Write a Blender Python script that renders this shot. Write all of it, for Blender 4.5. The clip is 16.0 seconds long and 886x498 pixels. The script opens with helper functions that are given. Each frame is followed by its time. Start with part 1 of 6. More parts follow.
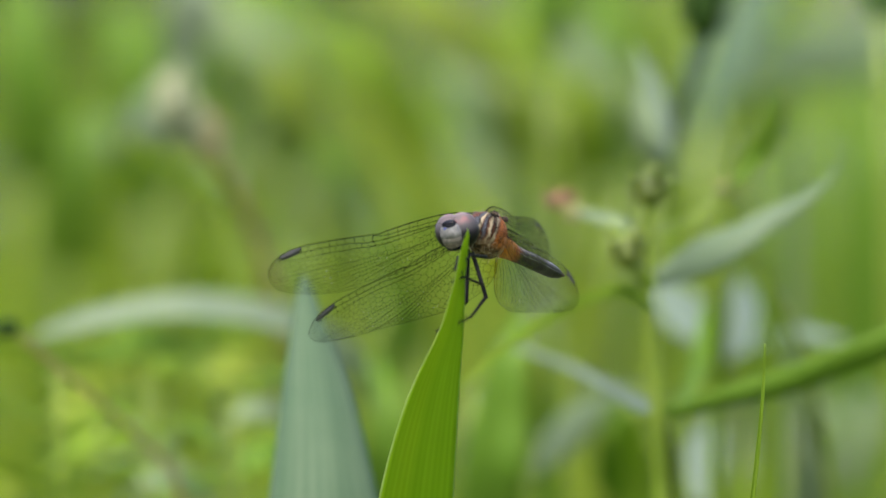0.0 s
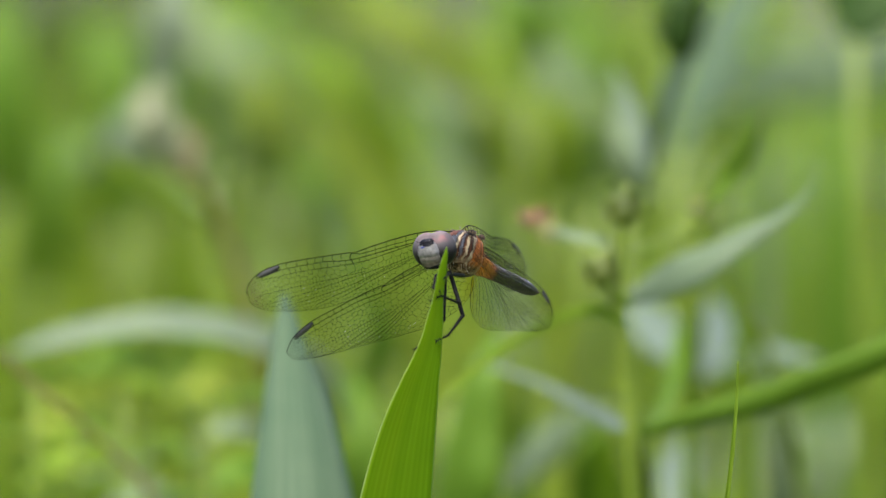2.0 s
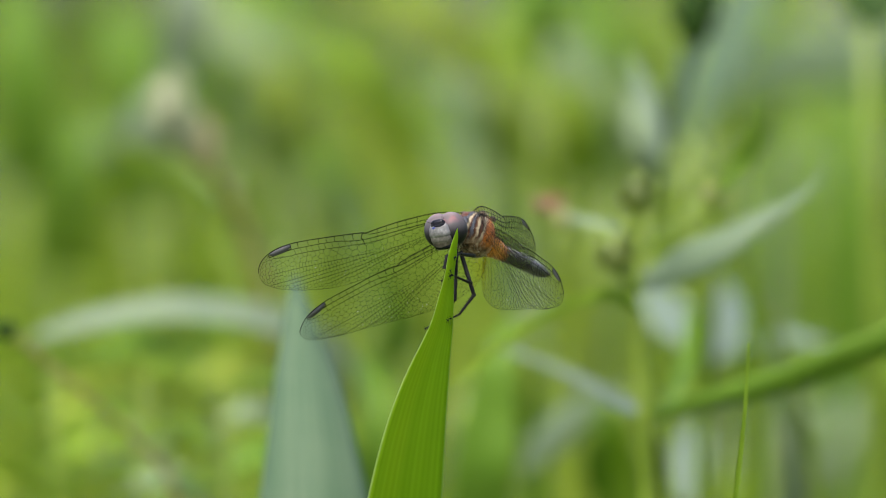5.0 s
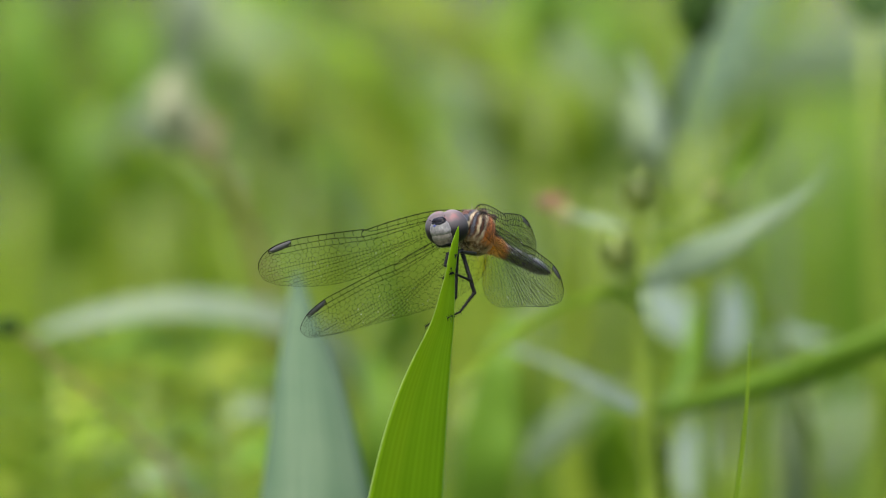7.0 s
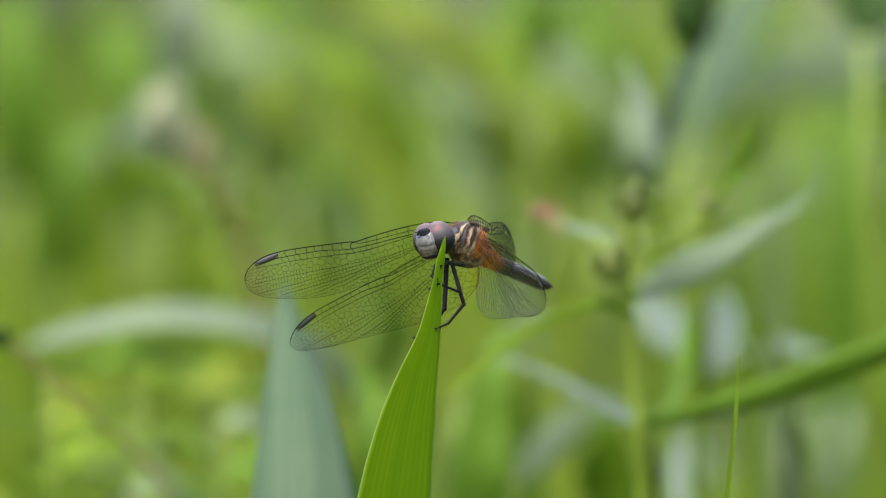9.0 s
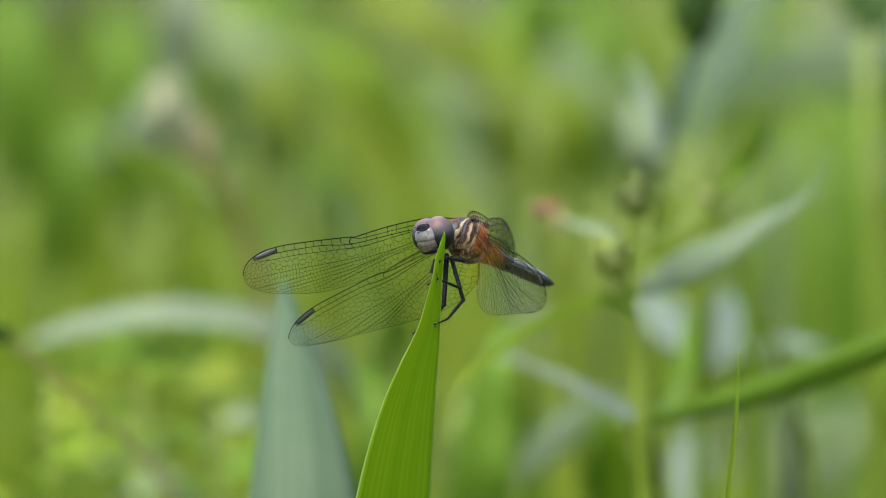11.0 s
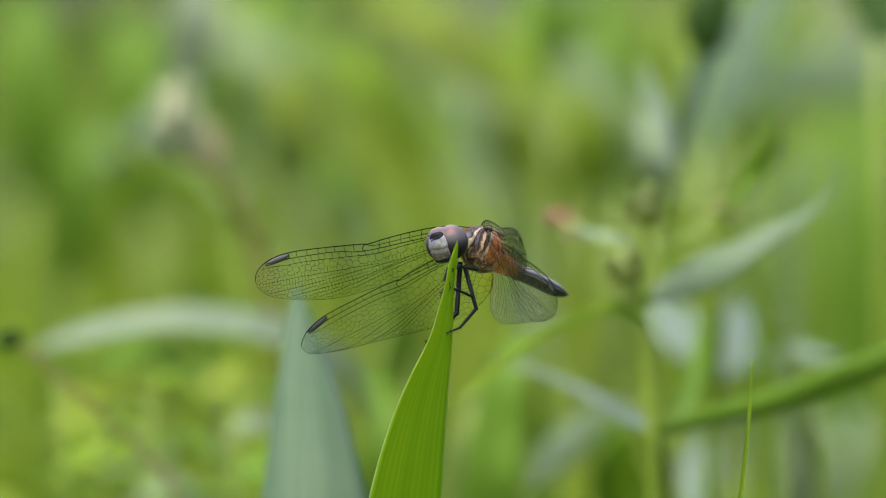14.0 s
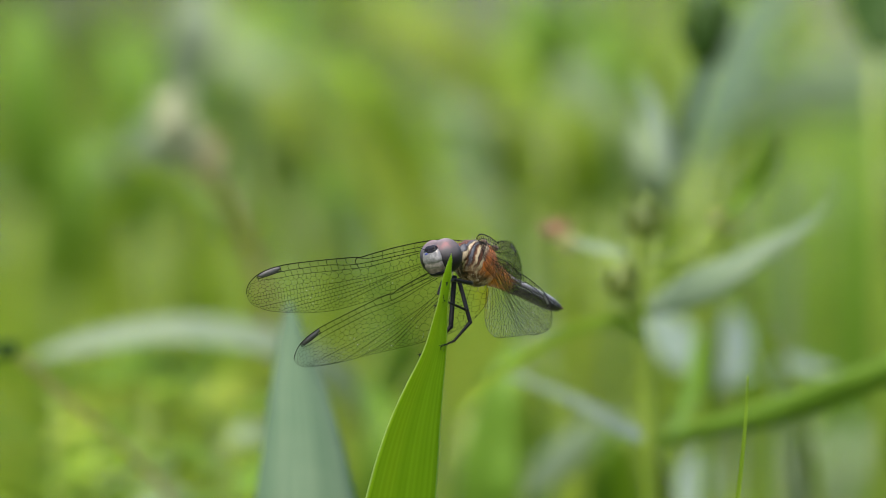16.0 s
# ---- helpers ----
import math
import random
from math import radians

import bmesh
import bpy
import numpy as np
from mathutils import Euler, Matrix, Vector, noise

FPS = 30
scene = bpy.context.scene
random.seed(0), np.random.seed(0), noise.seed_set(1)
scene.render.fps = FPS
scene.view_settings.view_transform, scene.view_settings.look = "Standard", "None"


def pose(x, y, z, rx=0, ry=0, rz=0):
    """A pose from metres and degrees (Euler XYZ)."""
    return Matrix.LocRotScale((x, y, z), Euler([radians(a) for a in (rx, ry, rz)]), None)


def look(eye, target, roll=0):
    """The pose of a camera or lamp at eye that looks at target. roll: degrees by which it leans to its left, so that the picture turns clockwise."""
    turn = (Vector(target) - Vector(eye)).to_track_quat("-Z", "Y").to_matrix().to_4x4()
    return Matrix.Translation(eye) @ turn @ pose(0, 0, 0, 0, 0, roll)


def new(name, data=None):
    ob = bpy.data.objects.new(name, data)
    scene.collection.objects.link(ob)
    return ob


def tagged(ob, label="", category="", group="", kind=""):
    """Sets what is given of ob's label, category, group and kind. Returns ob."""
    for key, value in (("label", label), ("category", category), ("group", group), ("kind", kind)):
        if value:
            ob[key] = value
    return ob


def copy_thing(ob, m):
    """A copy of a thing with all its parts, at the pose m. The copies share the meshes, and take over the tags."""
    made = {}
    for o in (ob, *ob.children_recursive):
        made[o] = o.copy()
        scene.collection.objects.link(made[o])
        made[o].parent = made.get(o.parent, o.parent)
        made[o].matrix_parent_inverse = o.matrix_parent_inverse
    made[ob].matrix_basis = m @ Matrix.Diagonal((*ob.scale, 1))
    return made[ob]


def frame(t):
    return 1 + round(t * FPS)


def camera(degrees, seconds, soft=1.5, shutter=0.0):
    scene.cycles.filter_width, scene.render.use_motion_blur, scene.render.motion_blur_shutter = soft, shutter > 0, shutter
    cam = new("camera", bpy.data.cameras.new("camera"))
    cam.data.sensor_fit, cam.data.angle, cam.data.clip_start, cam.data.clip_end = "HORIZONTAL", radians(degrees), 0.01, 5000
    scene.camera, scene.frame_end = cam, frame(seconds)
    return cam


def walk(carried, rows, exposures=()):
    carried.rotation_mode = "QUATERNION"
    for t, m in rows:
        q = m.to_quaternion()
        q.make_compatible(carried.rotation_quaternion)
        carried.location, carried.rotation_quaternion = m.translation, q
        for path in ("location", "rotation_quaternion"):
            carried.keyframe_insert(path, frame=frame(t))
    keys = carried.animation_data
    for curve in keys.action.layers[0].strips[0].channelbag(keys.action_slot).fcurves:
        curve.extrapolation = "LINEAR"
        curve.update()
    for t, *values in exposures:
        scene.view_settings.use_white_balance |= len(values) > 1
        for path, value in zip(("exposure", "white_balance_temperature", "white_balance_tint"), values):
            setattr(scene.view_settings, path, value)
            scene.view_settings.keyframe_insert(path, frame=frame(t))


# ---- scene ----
cam = camera(5.0, 16.0, soft=0.65)
cam.data.dof.use_dof = True
cam.data.dof.focus_distance = 1.446
cam.data.dof.aperture_fstop = 16.5
cam.data.dof.aperture_blades = 0
# hand-held long lens, 1.44 m from the perch at 0.6 m above the ground
CAMERA_ROWS = [
    (0, pose(0, -1.4190, 0.6, 89.9775, 0.280, 0.0455)),
    (0.5, pose(0, -1.4200, 0.6, 89.9936, -0.029, 0.0495)),
    (1, pose(0, -1.4230, 0.6, 90.0717, -0.208, -0.0347)),
    (1.5, pose(0, -1.4220, 0.6, 90.0668, -0.012, -0.0501)),
    (2, pose(0, -1.4250, 0.6, 90.0800, 0.023, -0.0945)),
    (2.5, pose(0, -1.4360, 0.6, 90.0638, 0.199, -0.0144)),
    (3, pose(0, -1.4370, 0.6, 90.0431, 0.012, 0.0485)),
    (3.5, pose(0, -1.4370, 0.6, 90.0488, 0.073, 0.0013)),
    (4, pose(0, -1.4400, 0.6, 90.0240, 0.180, -0.0023)),
    (6.5, pose(0, -1.4480, 0.6, 89.9893, 0.066, -0.0048)),
    (7, pose(0, -1.4480, 0.6, 89.9864, 0.062, 0.0093)),
    (7.5, pose(0, -1.4480, 0.6, 90.0000, -0.000, 0.0000)),
    (8, pose(0, -1.4480, 0.6, 90.0085, -0.071, 0.0057)),
    (8.5, pose(0, -1.4460, 0.6, 90.0224, 0.098, 0.0012)),
    (9, pose(0, -1.4430, 0.6, 90.0461, 0.081, -0.0340)),
    (11.5, pose(0, -1.4380, 0.6, 90.0248, 0.070, -0.0246)),
    (12, pose(0, -1.4370, 0.6, 90.0382, 0.025, -0.1022)),
    (12.5, pose(0, -1.4370, 0.6, 90.0529, -0.052, -0.0109)),
    (13, pose(0, -1.4370, 0.6, 90.0319, -0.058, 0.0252)),
    (13.5, pose(0, -1.4370, 0.6, 90.0368, -0.199, 0.0480)),
    (14, pose(0, -1.4370, 0.6, 90.0670, -0.265, 0.0381)),
    (14.5, pose(0, -1.4370, 0.6, 90.0892, -0.089, 0.0426)),
    (15, pose(0, -1.4370, 0.6, 90.0959, -0.164, 0.0749)),
    (15.5, pose(0, -1.4370, 0.6, 90.0875, -0.155, 0.0851)),
    (16, pose(0, -1.4370, 0.6, 90.1344, -0.411, 0.0220)),
]
walk(cam, CAMERA_ROWS, exposures=((0.0, 1.32, 6650, 9), (16.0, 1.32, 6650, 9)))

# ---- world and sun: bright hazy day ----
world = bpy.data.worlds.new("world")
scene.world = world
world.use_nodes = True
wn = world.node_tree
sky = wn.nodes.new("ShaderNodeTexSky")
sky.sky_type = "NISHITA"
sky.sun_disc = False
sky.sun_elevation = radians(58)
sky.sun_rotation = radians(200)
sky.dust_density = 4.0
sky.air_density = 1.0
wn.links.new(sky.outputs["Color"], wn.nodes["Background"].inputs["Color"])
wn.nodes["Background"].inputs["Strength"].default_value = 0.15
sun = new("sun", bpy.data.lights.new("sun", "SUN"))
sun.data.energy = 1.5
sun.data.angle = radians(25)
sun.data.color = (1.0, 0.96, 0.88)
sun.matrix_world = look((-1.0, -2.6, 5.0), (0, 0, 0.6))

# ---- materials ----


def mat_new(name):
    m = bpy.data.materials.new(name)
    m.use_nodes = True
    nt = m.node_tree
    return m, nt, nt.nodes["Principled BSDF"], nt.nodes["Material Output"]


def node(nt, kind, **inputs):
    n = nt.nodes.new(kind)
    for k, v in inputs.items():
        n.inputs[k.replace("_", " ")].default_value = v
    return n


def ramp(nt, fac, stops):
    n = nt.nodes.new("ShaderNodeValToRGB")
    e = n.color_ramp.elements
    while len(e) < len(stops):
        e.new(0.5)
    for el, (p, c) in zip(e, stops):
        el.position, el.color = p, (*c, 1)
    nt.links.new(fac, n.inputs["Fac"])
    return n.outputs["Color"]


def mix(nt, fac, a, b, kind="MIX"):
    n = nt.nodes.new("ShaderNodeMix")
    n.data_type, n.blend_type = "RGBA", kind
    for sock, v in ((n.inputs[0], fac), (n.inputs[6], a), (n.inputs[7], b)):
        if isinstance(v, bpy.types.NodeSocket):
            nt.links.new(v, sock)
        else:
            sock.default_value = v if isinstance(v, float) else (*v, 1)
    return n.outputs[2]


def coords(nt, which="Object", scale=(1, 1, 1)):
    tc = nt.nodes.new("ShaderNodeTexCoord")
    mp = nt.nodes.new("ShaderNodeMapping")
    mp.inputs["Scale"].default_value = scale
    nt.links.new(tc.outputs[which], mp.inputs["Vector"])
    return mp.outputs["Vector"]


def noise_tex(nt, vec, scale, detail=4.0, rough=0.55):
    n = node(nt, "ShaderNodeTexNoise", Scale=scale, Detail=detail, Roughness=rough)
    nt.links.new(vec, n.inputs["Vector"])
    return n.outputs["Fac"]


def bump(nt, bsdf, height, strength=0.3, distance=0.0002):
    b = node(nt, "ShaderNodeBump", Strength=strength, Distance=distance)
    nt.links.new(height, b.inputs["Height"])
    nt.links.new(b.outputs["Normal"], bsdf.inputs["Normal"])


def leaf_mat(name, dark, light, through_col, ribs=9.0, rough=0.45, clear=0.4, island=False, blotch=60.0, margin=False, gloss=0.15):
    """Leaf blade: long ribs from the UV map, mottling, light shining through."""
    m, nt, bsdf, out = mat_new(name)
    uv = coords(nt, "UV", (ribs, 0.25, 1))
    wave = node(nt, "ShaderNodeTexWave", Scale=1.0, Distortion=0.6, Detail=2.0)
    wave.inputs["Detail Scale"].default_value = 2.0
    nt.links.new(uv, wave.inputs["Vector"])
    fine = noise_tex(nt, coords(nt, "UV", (ribs * 9, 3.0, 1)), 1.0)
    big = noise_tex(nt, coords(nt), blotch, 3.0)
    tone = mix(nt, 0.45, wave.outputs["Color"], fine, "MIX")
    tone = mix(nt, 0.5, tone, big, "MIX")
    streak = noise_tex(nt, coords(nt, "UV", (ribs * 2.2, 0.5, 1)), 1.0, 5.0, 0.65)
    tone = mix(nt, 0.55, tone, streak, "MIX")
    col = ramp(nt, tone, [(0.34, dark), (0.66, light)])
    if island:
        g = nt.nodes.new("ShaderNodeNewGeometry")
        col = mix(nt, 0.75, col, ramp(nt, g.outputs["Random Per Island"], ISLAND_TONES), "MULTIPLY")
    else:
        oi = nt.nodes.new("ShaderNodeObjectInfo")
        col = mix(nt, 0.5, col, ramp(nt, oi.outputs["Random"], [(0, (0.8, 0.85, 0.8)), (1, (1, 1, 1))]), "MULTIPLY")
    if margin:
        su = nt.nodes.new("ShaderNodeSeparateXYZ")
        nt.links.new(coords(nt, "UV"), su.inputs[0])
        rim = ramp(nt, su.outputs["X"], [(0.0, (1, 1, 1)), (0.012, (1, 1, 1)), (0.03, (0, 0, 0)), (0.975, (0, 0, 0)), (0.99, (0.8, 0.8, 0.8))])
        col = mix(nt, rim, col, (0.5, 0.6, 0.27))
        # painted light across the blade: left band glowing through, right half shaded
        centre = ramp(nt, su.outputs["X"], [(0.08, (0.8, 0.88, 0.8)), (0.26, (1.0, 1.0, 0.9)), (0.36, (1.0, 1.0, 0.9)), (0.44, (0.72, 0.85, 0.7)), (0.62, (0.74, 0.87, 0.7)), (0.95, (0.6, 0.76, 0.6))])
        col = mix(nt, 0.8, col, centre, "MULTIPLY")
    nt.links.new(col, bsdf.inputs["Base Color"])
    bsdf.inputs["Roughness"].default_value = rough
    bsdf.inputs["Specular IOR Level"].default_value = gloss
    bump(nt, bsdf, tone, 0.35, 0.0001)
    tr = nt.nodes.new("ShaderNodeBsdfTranslucent")
    nt.links.new(mix(nt, 0.6, col, through_col, "MIX"), tr.inputs["Color"])
    mx = node(nt, "ShaderNodeMixShader", Fac=clear)
    nt.links.new(bsdf.outputs[0], mx.inputs[1])
    nt.links.new(tr.outputs[0], mx.inputs[2])
    nt.links.new(mx.outputs[0], out.inputs["Surface"])
    return m


def skin_mat(name, stops, scale, rough=0.45, grain=3.0, relief=0.3, coat=0.0, stretch=(1, 1, 1), sheen=0.0):
    """Chitin, bark or soil: noise through a colour ramp with fine relief. Scale per metre."""
    m, nt, bsdf, out = mat_new(name)
    v = coords(nt, "Object", stretch)
    big = noise_tex(nt, v, scale, 3.0)
    fine = noise_tex(nt, v, scale * grain, 4.0, 0.7)
    f = mix(nt, 0.35, big, fine, "MIX")
    nt.links.new(ramp(nt, f, stops), bsdf.inputs["Base Color"])
    bsdf.inputs["Roughness"].default_value = rough
    bsdf.inputs["Coat Weight"].default_value = coat
    bsdf.inputs["Sheen Weight"].default_value = sheen
    bump(nt, bsdf, fine, relief, 0.00008 if scale > 200 else 0.003)
    return m


ISLAND_TONES = [(0.0, (0.62, 0.72, 0.55)), (0.35, (1.0, 0.98, 0.8)), (0.7, (0.85, 1.0, 0.75)), (1.0, (1.0, 1.0, 1.0))]
M_PERCH = leaf_mat("fresh_grass_blade", (0.165, 0.3, 0.012), (0.335, 0.49, 0.028), (0.56, 0.74, 0.032), ribs=4.0, rough=0.42, clear=0.6, blotch=90.0, margin=True)
M_GLAUCOUS = leaf_mat("glaucous_blade", (0.046, 0.1, 0.054), (0.125, 0.18, 0.112), (0.1, 0.17, 0.06), ribs=3.0, rough=0.55, clear=0.22, gloss=0.1)
M_PALE = leaf_mat("pale_leaf", (0.17, 0.24, 0.13), (0.24, 0.305, 0.185), (0.22, 0.31, 0.09), ribs=4.0, rough=0.5, clear=0.25)
M_SILVER = leaf_mat("silvery_leaf", (0.128, 0.178, 0.135), (0.195, 0.25, 0.192), (0.19, 0.27, 0.11), ribs=4.0, rough=0.42, clear=0.2, gloss=0.2)
M_SAGE = leaf_mat("sage_leaf", (0.114, 0.176, 0.102), (0.182, 0.246, 0.152), (0.16, 0.25, 0.08), ribs=4.0, rough=0.5, clear=0.28, gloss=0.12)
M_DEEP = leaf_mat("deep_green_leaf", (0.092, 0.19, 0.016), (0.152, 0.265, 0.03), (0.22, 0.375, 0.02), ribs=4.0, rough=0.5, clear=0.4, gloss=0.12)
M_DULL = leaf_mat("dull_grey_leaf", (0.08, 0.13, 0.065), (0.14, 0.195, 0.105), (0.15, 0.23, 0.06), ribs=4.0, rough=0.5, clear=0.25)
M_ARCH = leaf_mat("grey_green_blade", (0.2, 0.265, 0.17), (0.27, 0.33, 0.225), (0.26, 0.34, 0.12), ribs=5.0, rough=0.5, clear=0.25, gloss=0.3)
M_MIST = leaf_mat("pale_misty_leaf", (0.25, 0.34, 0.17), (0.34, 0.43, 0.24), (0.36, 0.48, 0.16), ribs=4.0, rough=0.5, clear=0.4)
M_GREEN = leaf_mat("green_leaf", (0.097, 0.208, 0.02), (0.165, 0.288, 0.034), (0.225, 0.4, 0.02), ribs=4.0, rough=0.45, clear=0.4)
M_LIME = leaf_mat("lime_leaf", (0.175, 0.295, 0.022), (0.26, 0.385, 0.042), (0.37, 0.53, 0.045), ribs=4.0, rough=0.5, clear=0.45)
M_YELLOW = leaf_mat("yellowing_leaf", (0.21, 0.3, 0.03), (0.32, 0.4, 0.06), (0.44, 0.55, 0.05), ribs=4.0, rough=0.5, clear=0.4)
# brighter copy for upright blades: the sunlight is put into the colour
M_BRIGHT = leaf_mat("painted_sunlit_leaf", (0.26, 0.385, 0.03), (0.37, 0.49, 0.045), (0.52, 0.66, 0.04), ribs=4.0, rough=0.5, clear=0.5)
# near-black copy of the leaf greens: the shade is put into the colour
M_DARK = leaf_mat("painted_shade_leaf", (0.015, 0.03, 0.007), (0.035, 0.055, 0.014), (0.04, 0.07, 0.01), ribs=4.0, rough=0.5, clear=0.2)
M_GRASS = leaf_mat("meadow_grass", (0.195, 0.3, 0.022), (0.288, 0.4, 0.042), (0.415, 0.565, 0.038), ribs=5.0, rough=0.5, clear=0.45, island=True, blotch=12.0)
M_STALK = skin_mat("green_stalk", [(0.3, (0.13, 0.2, 0.018)), (0.7, (0.22, 0.3, 0.04))], 40, stretch=(3, 3, 0.4))
M_FRESHSTALK = skin_mat("fresh_yellow_green_stalk", [(0.3, (0.165, 0.255, 0.022)), (0.7, (0.25, 0.34, 0.045))], 40, stretch=(3, 3, 0.4))
M_BLUESTALK = skin_mat("bluish_stalk", [(0.3, (0.09, 0.145, 0.1)), (0.7, (0.15, 0.21, 0.15))], 40, stretch=(3, 3, 0.4))
M_BROWNSTALK = skin_mat("brown_stalk", [(0.3, (0.22, 0.15, 0.06)), (0.7, (0.34, 0.25, 0.1))], 60)
M_BUD = skin_mat("olive_bud", [(0.3, (0.05, 0.085, 0.008)), (0.7, (0.13, 0.17, 0.02))], 120)
# colour of the dark buds, and of one leaf that stands in for shade
M_DARKBUD_AND_SHADE = skin_mat("dark_bud_and_shade", [(0.3, (0.012, 0.034, 0.005)), (0.7, (0.032, 0.072, 0.012))], 120)
for m in (M_DARKBUD_AND_SHADE, M_BLUESTALK):
    m.node_tree.nodes["Principled BSDF"].inputs["Specular IOR Level"].default_value = 0.1
M_PINK = skin_mat("withered_petal", [(0.3, (0.22, 0.1, 0.055)), (0.7, (0.33, 0.19, 0.12))], 150)
M_CREAM = skin_mat("cream_seed_head", [(0.3, (0.25, 0.285, 0.155)), (0.7, (0.36, 0.385, 0.245))], 150)
M_TAN = skin_mat("tan_seed_head", [(0.3, (0.27, 0.24, 0.11)), (0.7, (0.38, 0.34, 0.18))], 150)
M_SOIL = skin_mat("meadow_soil", [(0.3, (0.05, 0.07, 0.02)), (0.7, (0.12, 0.17, 0.04))], 6, rough=0.9)
M_TREE = skin_mat("far_foliage", [(0.3, (0.03, 0.06, 0.015)), (0.7, (0.08, 0.14, 0.03))], 3, rough=0.7)
M_BARK = skin_mat("bark", [(0.3, (0.06, 0.05, 0.035)), (0.7, (0.16, 0.13, 0.1))], 12, rough=0.9)

M_LEG = skin_mat("black_leg_chitin", [(0.3, (0.002, 0.002, 0.003)), (0.7, (0.008, 0.008, 0.009))], 900, rough=0.5)
M_LEG.node_tree.nodes["Principled BSDF"].inputs["Specular IOR Level"].default_value = 0.12
M_VEIN = skin_mat("dark_wing_vein", [(0.3, (0.002, 0.002, 0.002)), (0.7, (0.008, 0.007, 0.006))], 900, rough=0.75)
M_VEIN.node_tree.nodes["Principled BSDF"].inputs["Specular IOR Level"].default_value = 0.05
M_STIGMA = skin_mat("grey_pterostigma", [(0.3, (0.035, 0.037, 0.038)), (0.7, (0.075, 0.078, 0.08))], 1500, rough=0.5)
M_FACE = skin_mat("pearl_white_face", [(0.3, (0.07, 0.067, 0.067)), (0.5, (0.13, 0.13, 0.136)), (0.7, (0.26, 0.26, 0.275))], 1300, rough=0.28, coat=0.4, relief=0.7)
M_CLYPEUS = skin_mat("buff_face_plate", [(0.3, (0.05, 0.044, 0.038)), (0.5, (0.105, 0.097, 0.088)), (0.7, (0.22, 0.205, 0.19))], 1300, rough=0.3, coat=0.35, relief=0.7)
M_LABRUM = skin_mat("buff_labrum", [(0.3, (0.028, 0.022, 0.017)), (0.5, (0.1, 0.083, 0.067)), (0.7, (0.21, 0.185, 0.16))], 1500, rough=0.38, relief=0.8)
M_BLACK = skin_mat("black_vertex", [(0.35, (0.004, 0.004, 0.006)), (0.75, (0.02, 0.02, 0.03))], 900, rough=0.25)
M_BLACK.node_tree.nodes["Principled BSDF"].inputs["Specular IOR Level"].default_value = 0.2
# blue shine of the black crown, given as a colour
M_BLUE_GLINT = skin_mat("painted_blue_glint", [(0.3, (0.02, 0.03, 0.14)), (0.7, (0.08, 0.1, 0.36))], 1500, rough=0.25)
M_NECK = skin_mat("brown_neck", [(0.3, (0.03, 0.018, 0.012)), (0.7, (0.13, 0.08, 0.045))], 900, rough=0.6)
M_BUFF = skin_mat("buff_underside", [(0.36, (0.03, 0.016, 0.01)), (0.48, (0.13, 0.07, 0.036)), (0.58, (0.3, 0.21, 0.13)), (0.7, (0.42, 0.35, 0.25))], 900, rough=0.5, relief=0.8)
M_SPECK = skin_mat("pale_dust", [(0.3, (0.5, 0.5, 0.46)), (0.7, (0.7, 0.7, 0.66))], 900, rough=0.5)
M_HAIR = skin_mat("pale_body_hair", [(0.3, (0.3, 0.26, 0.2)), (0.7, (0.5, 0.45, 0.36))], 500, rough=0.6)


def eye_mat():
    m, nt, bsdf, out = mat_new("compound_eye")
    v = coords(nt)
    sep = nt.nodes.new("ShaderNodeSeparateXYZ")
    nt.links.new(v, sep.inputs[0])
    mr = node(nt, "ShaderNodeMapRange")
    mr.inputs["From Min"].default_value, mr.inputs["From Max"].default_value = -0.0022, 0.0026
    nt.links.new(sep.outputs["Z"], mr.inputs["Value"])
    wob = noise_tex(nt, v, 500, 3.0)
    f = mix(nt, 0.16, mr.outputs[0], wob, "MIX")
    col = ramp(nt, f, [(0.26, (0.006, 0.006, 0.007)), (0.45, (0.016, 0.015, 0.018)), (0.58, (0.052, 0.049, 0.056)), (0.7, (0.08, 0.072, 0.08)), (0.82, (0.11, 0.085, 0.092)), (0.94, (0.22, 0.185, 0.19))])
    blush = noise_tex(nt, coords(nt, "Object", (1, 1, 0.8)), 420, 2.0)
    high = ramp(nt, f, [(0.66, (0, 0, 0)), (0.8, (0.7, 0.7, 0.7))])
    col = mix(nt, mix(nt, 1.0, high, ramp(nt, blush, [(0.5, (0, 0, 0)), (0.62, (1, 1, 1))]), "MULTIPLY"), col, (0.24, 0.09, 0.1))
    nt.links.new(col, bsdf.inputs["Base Color"])
    vo = node(nt, "ShaderNodeTexVoronoi", Scale=14000.0)
    nt.links.new(v, vo.inputs["Vector"])
    bump(nt, bsdf, vo.outputs["Distance"], 0.12, 0.00002)
    bsdf.inputs["Roughness"].default_value = 0.5
    bsdf.inputs["Specular IOR Level"].default_value = 0.2
    bsdf.inputs["Coat Weight"].default_value = 0.03
    bsdf.inputs["Coat Roughness"].default_value = 0.3
    return m


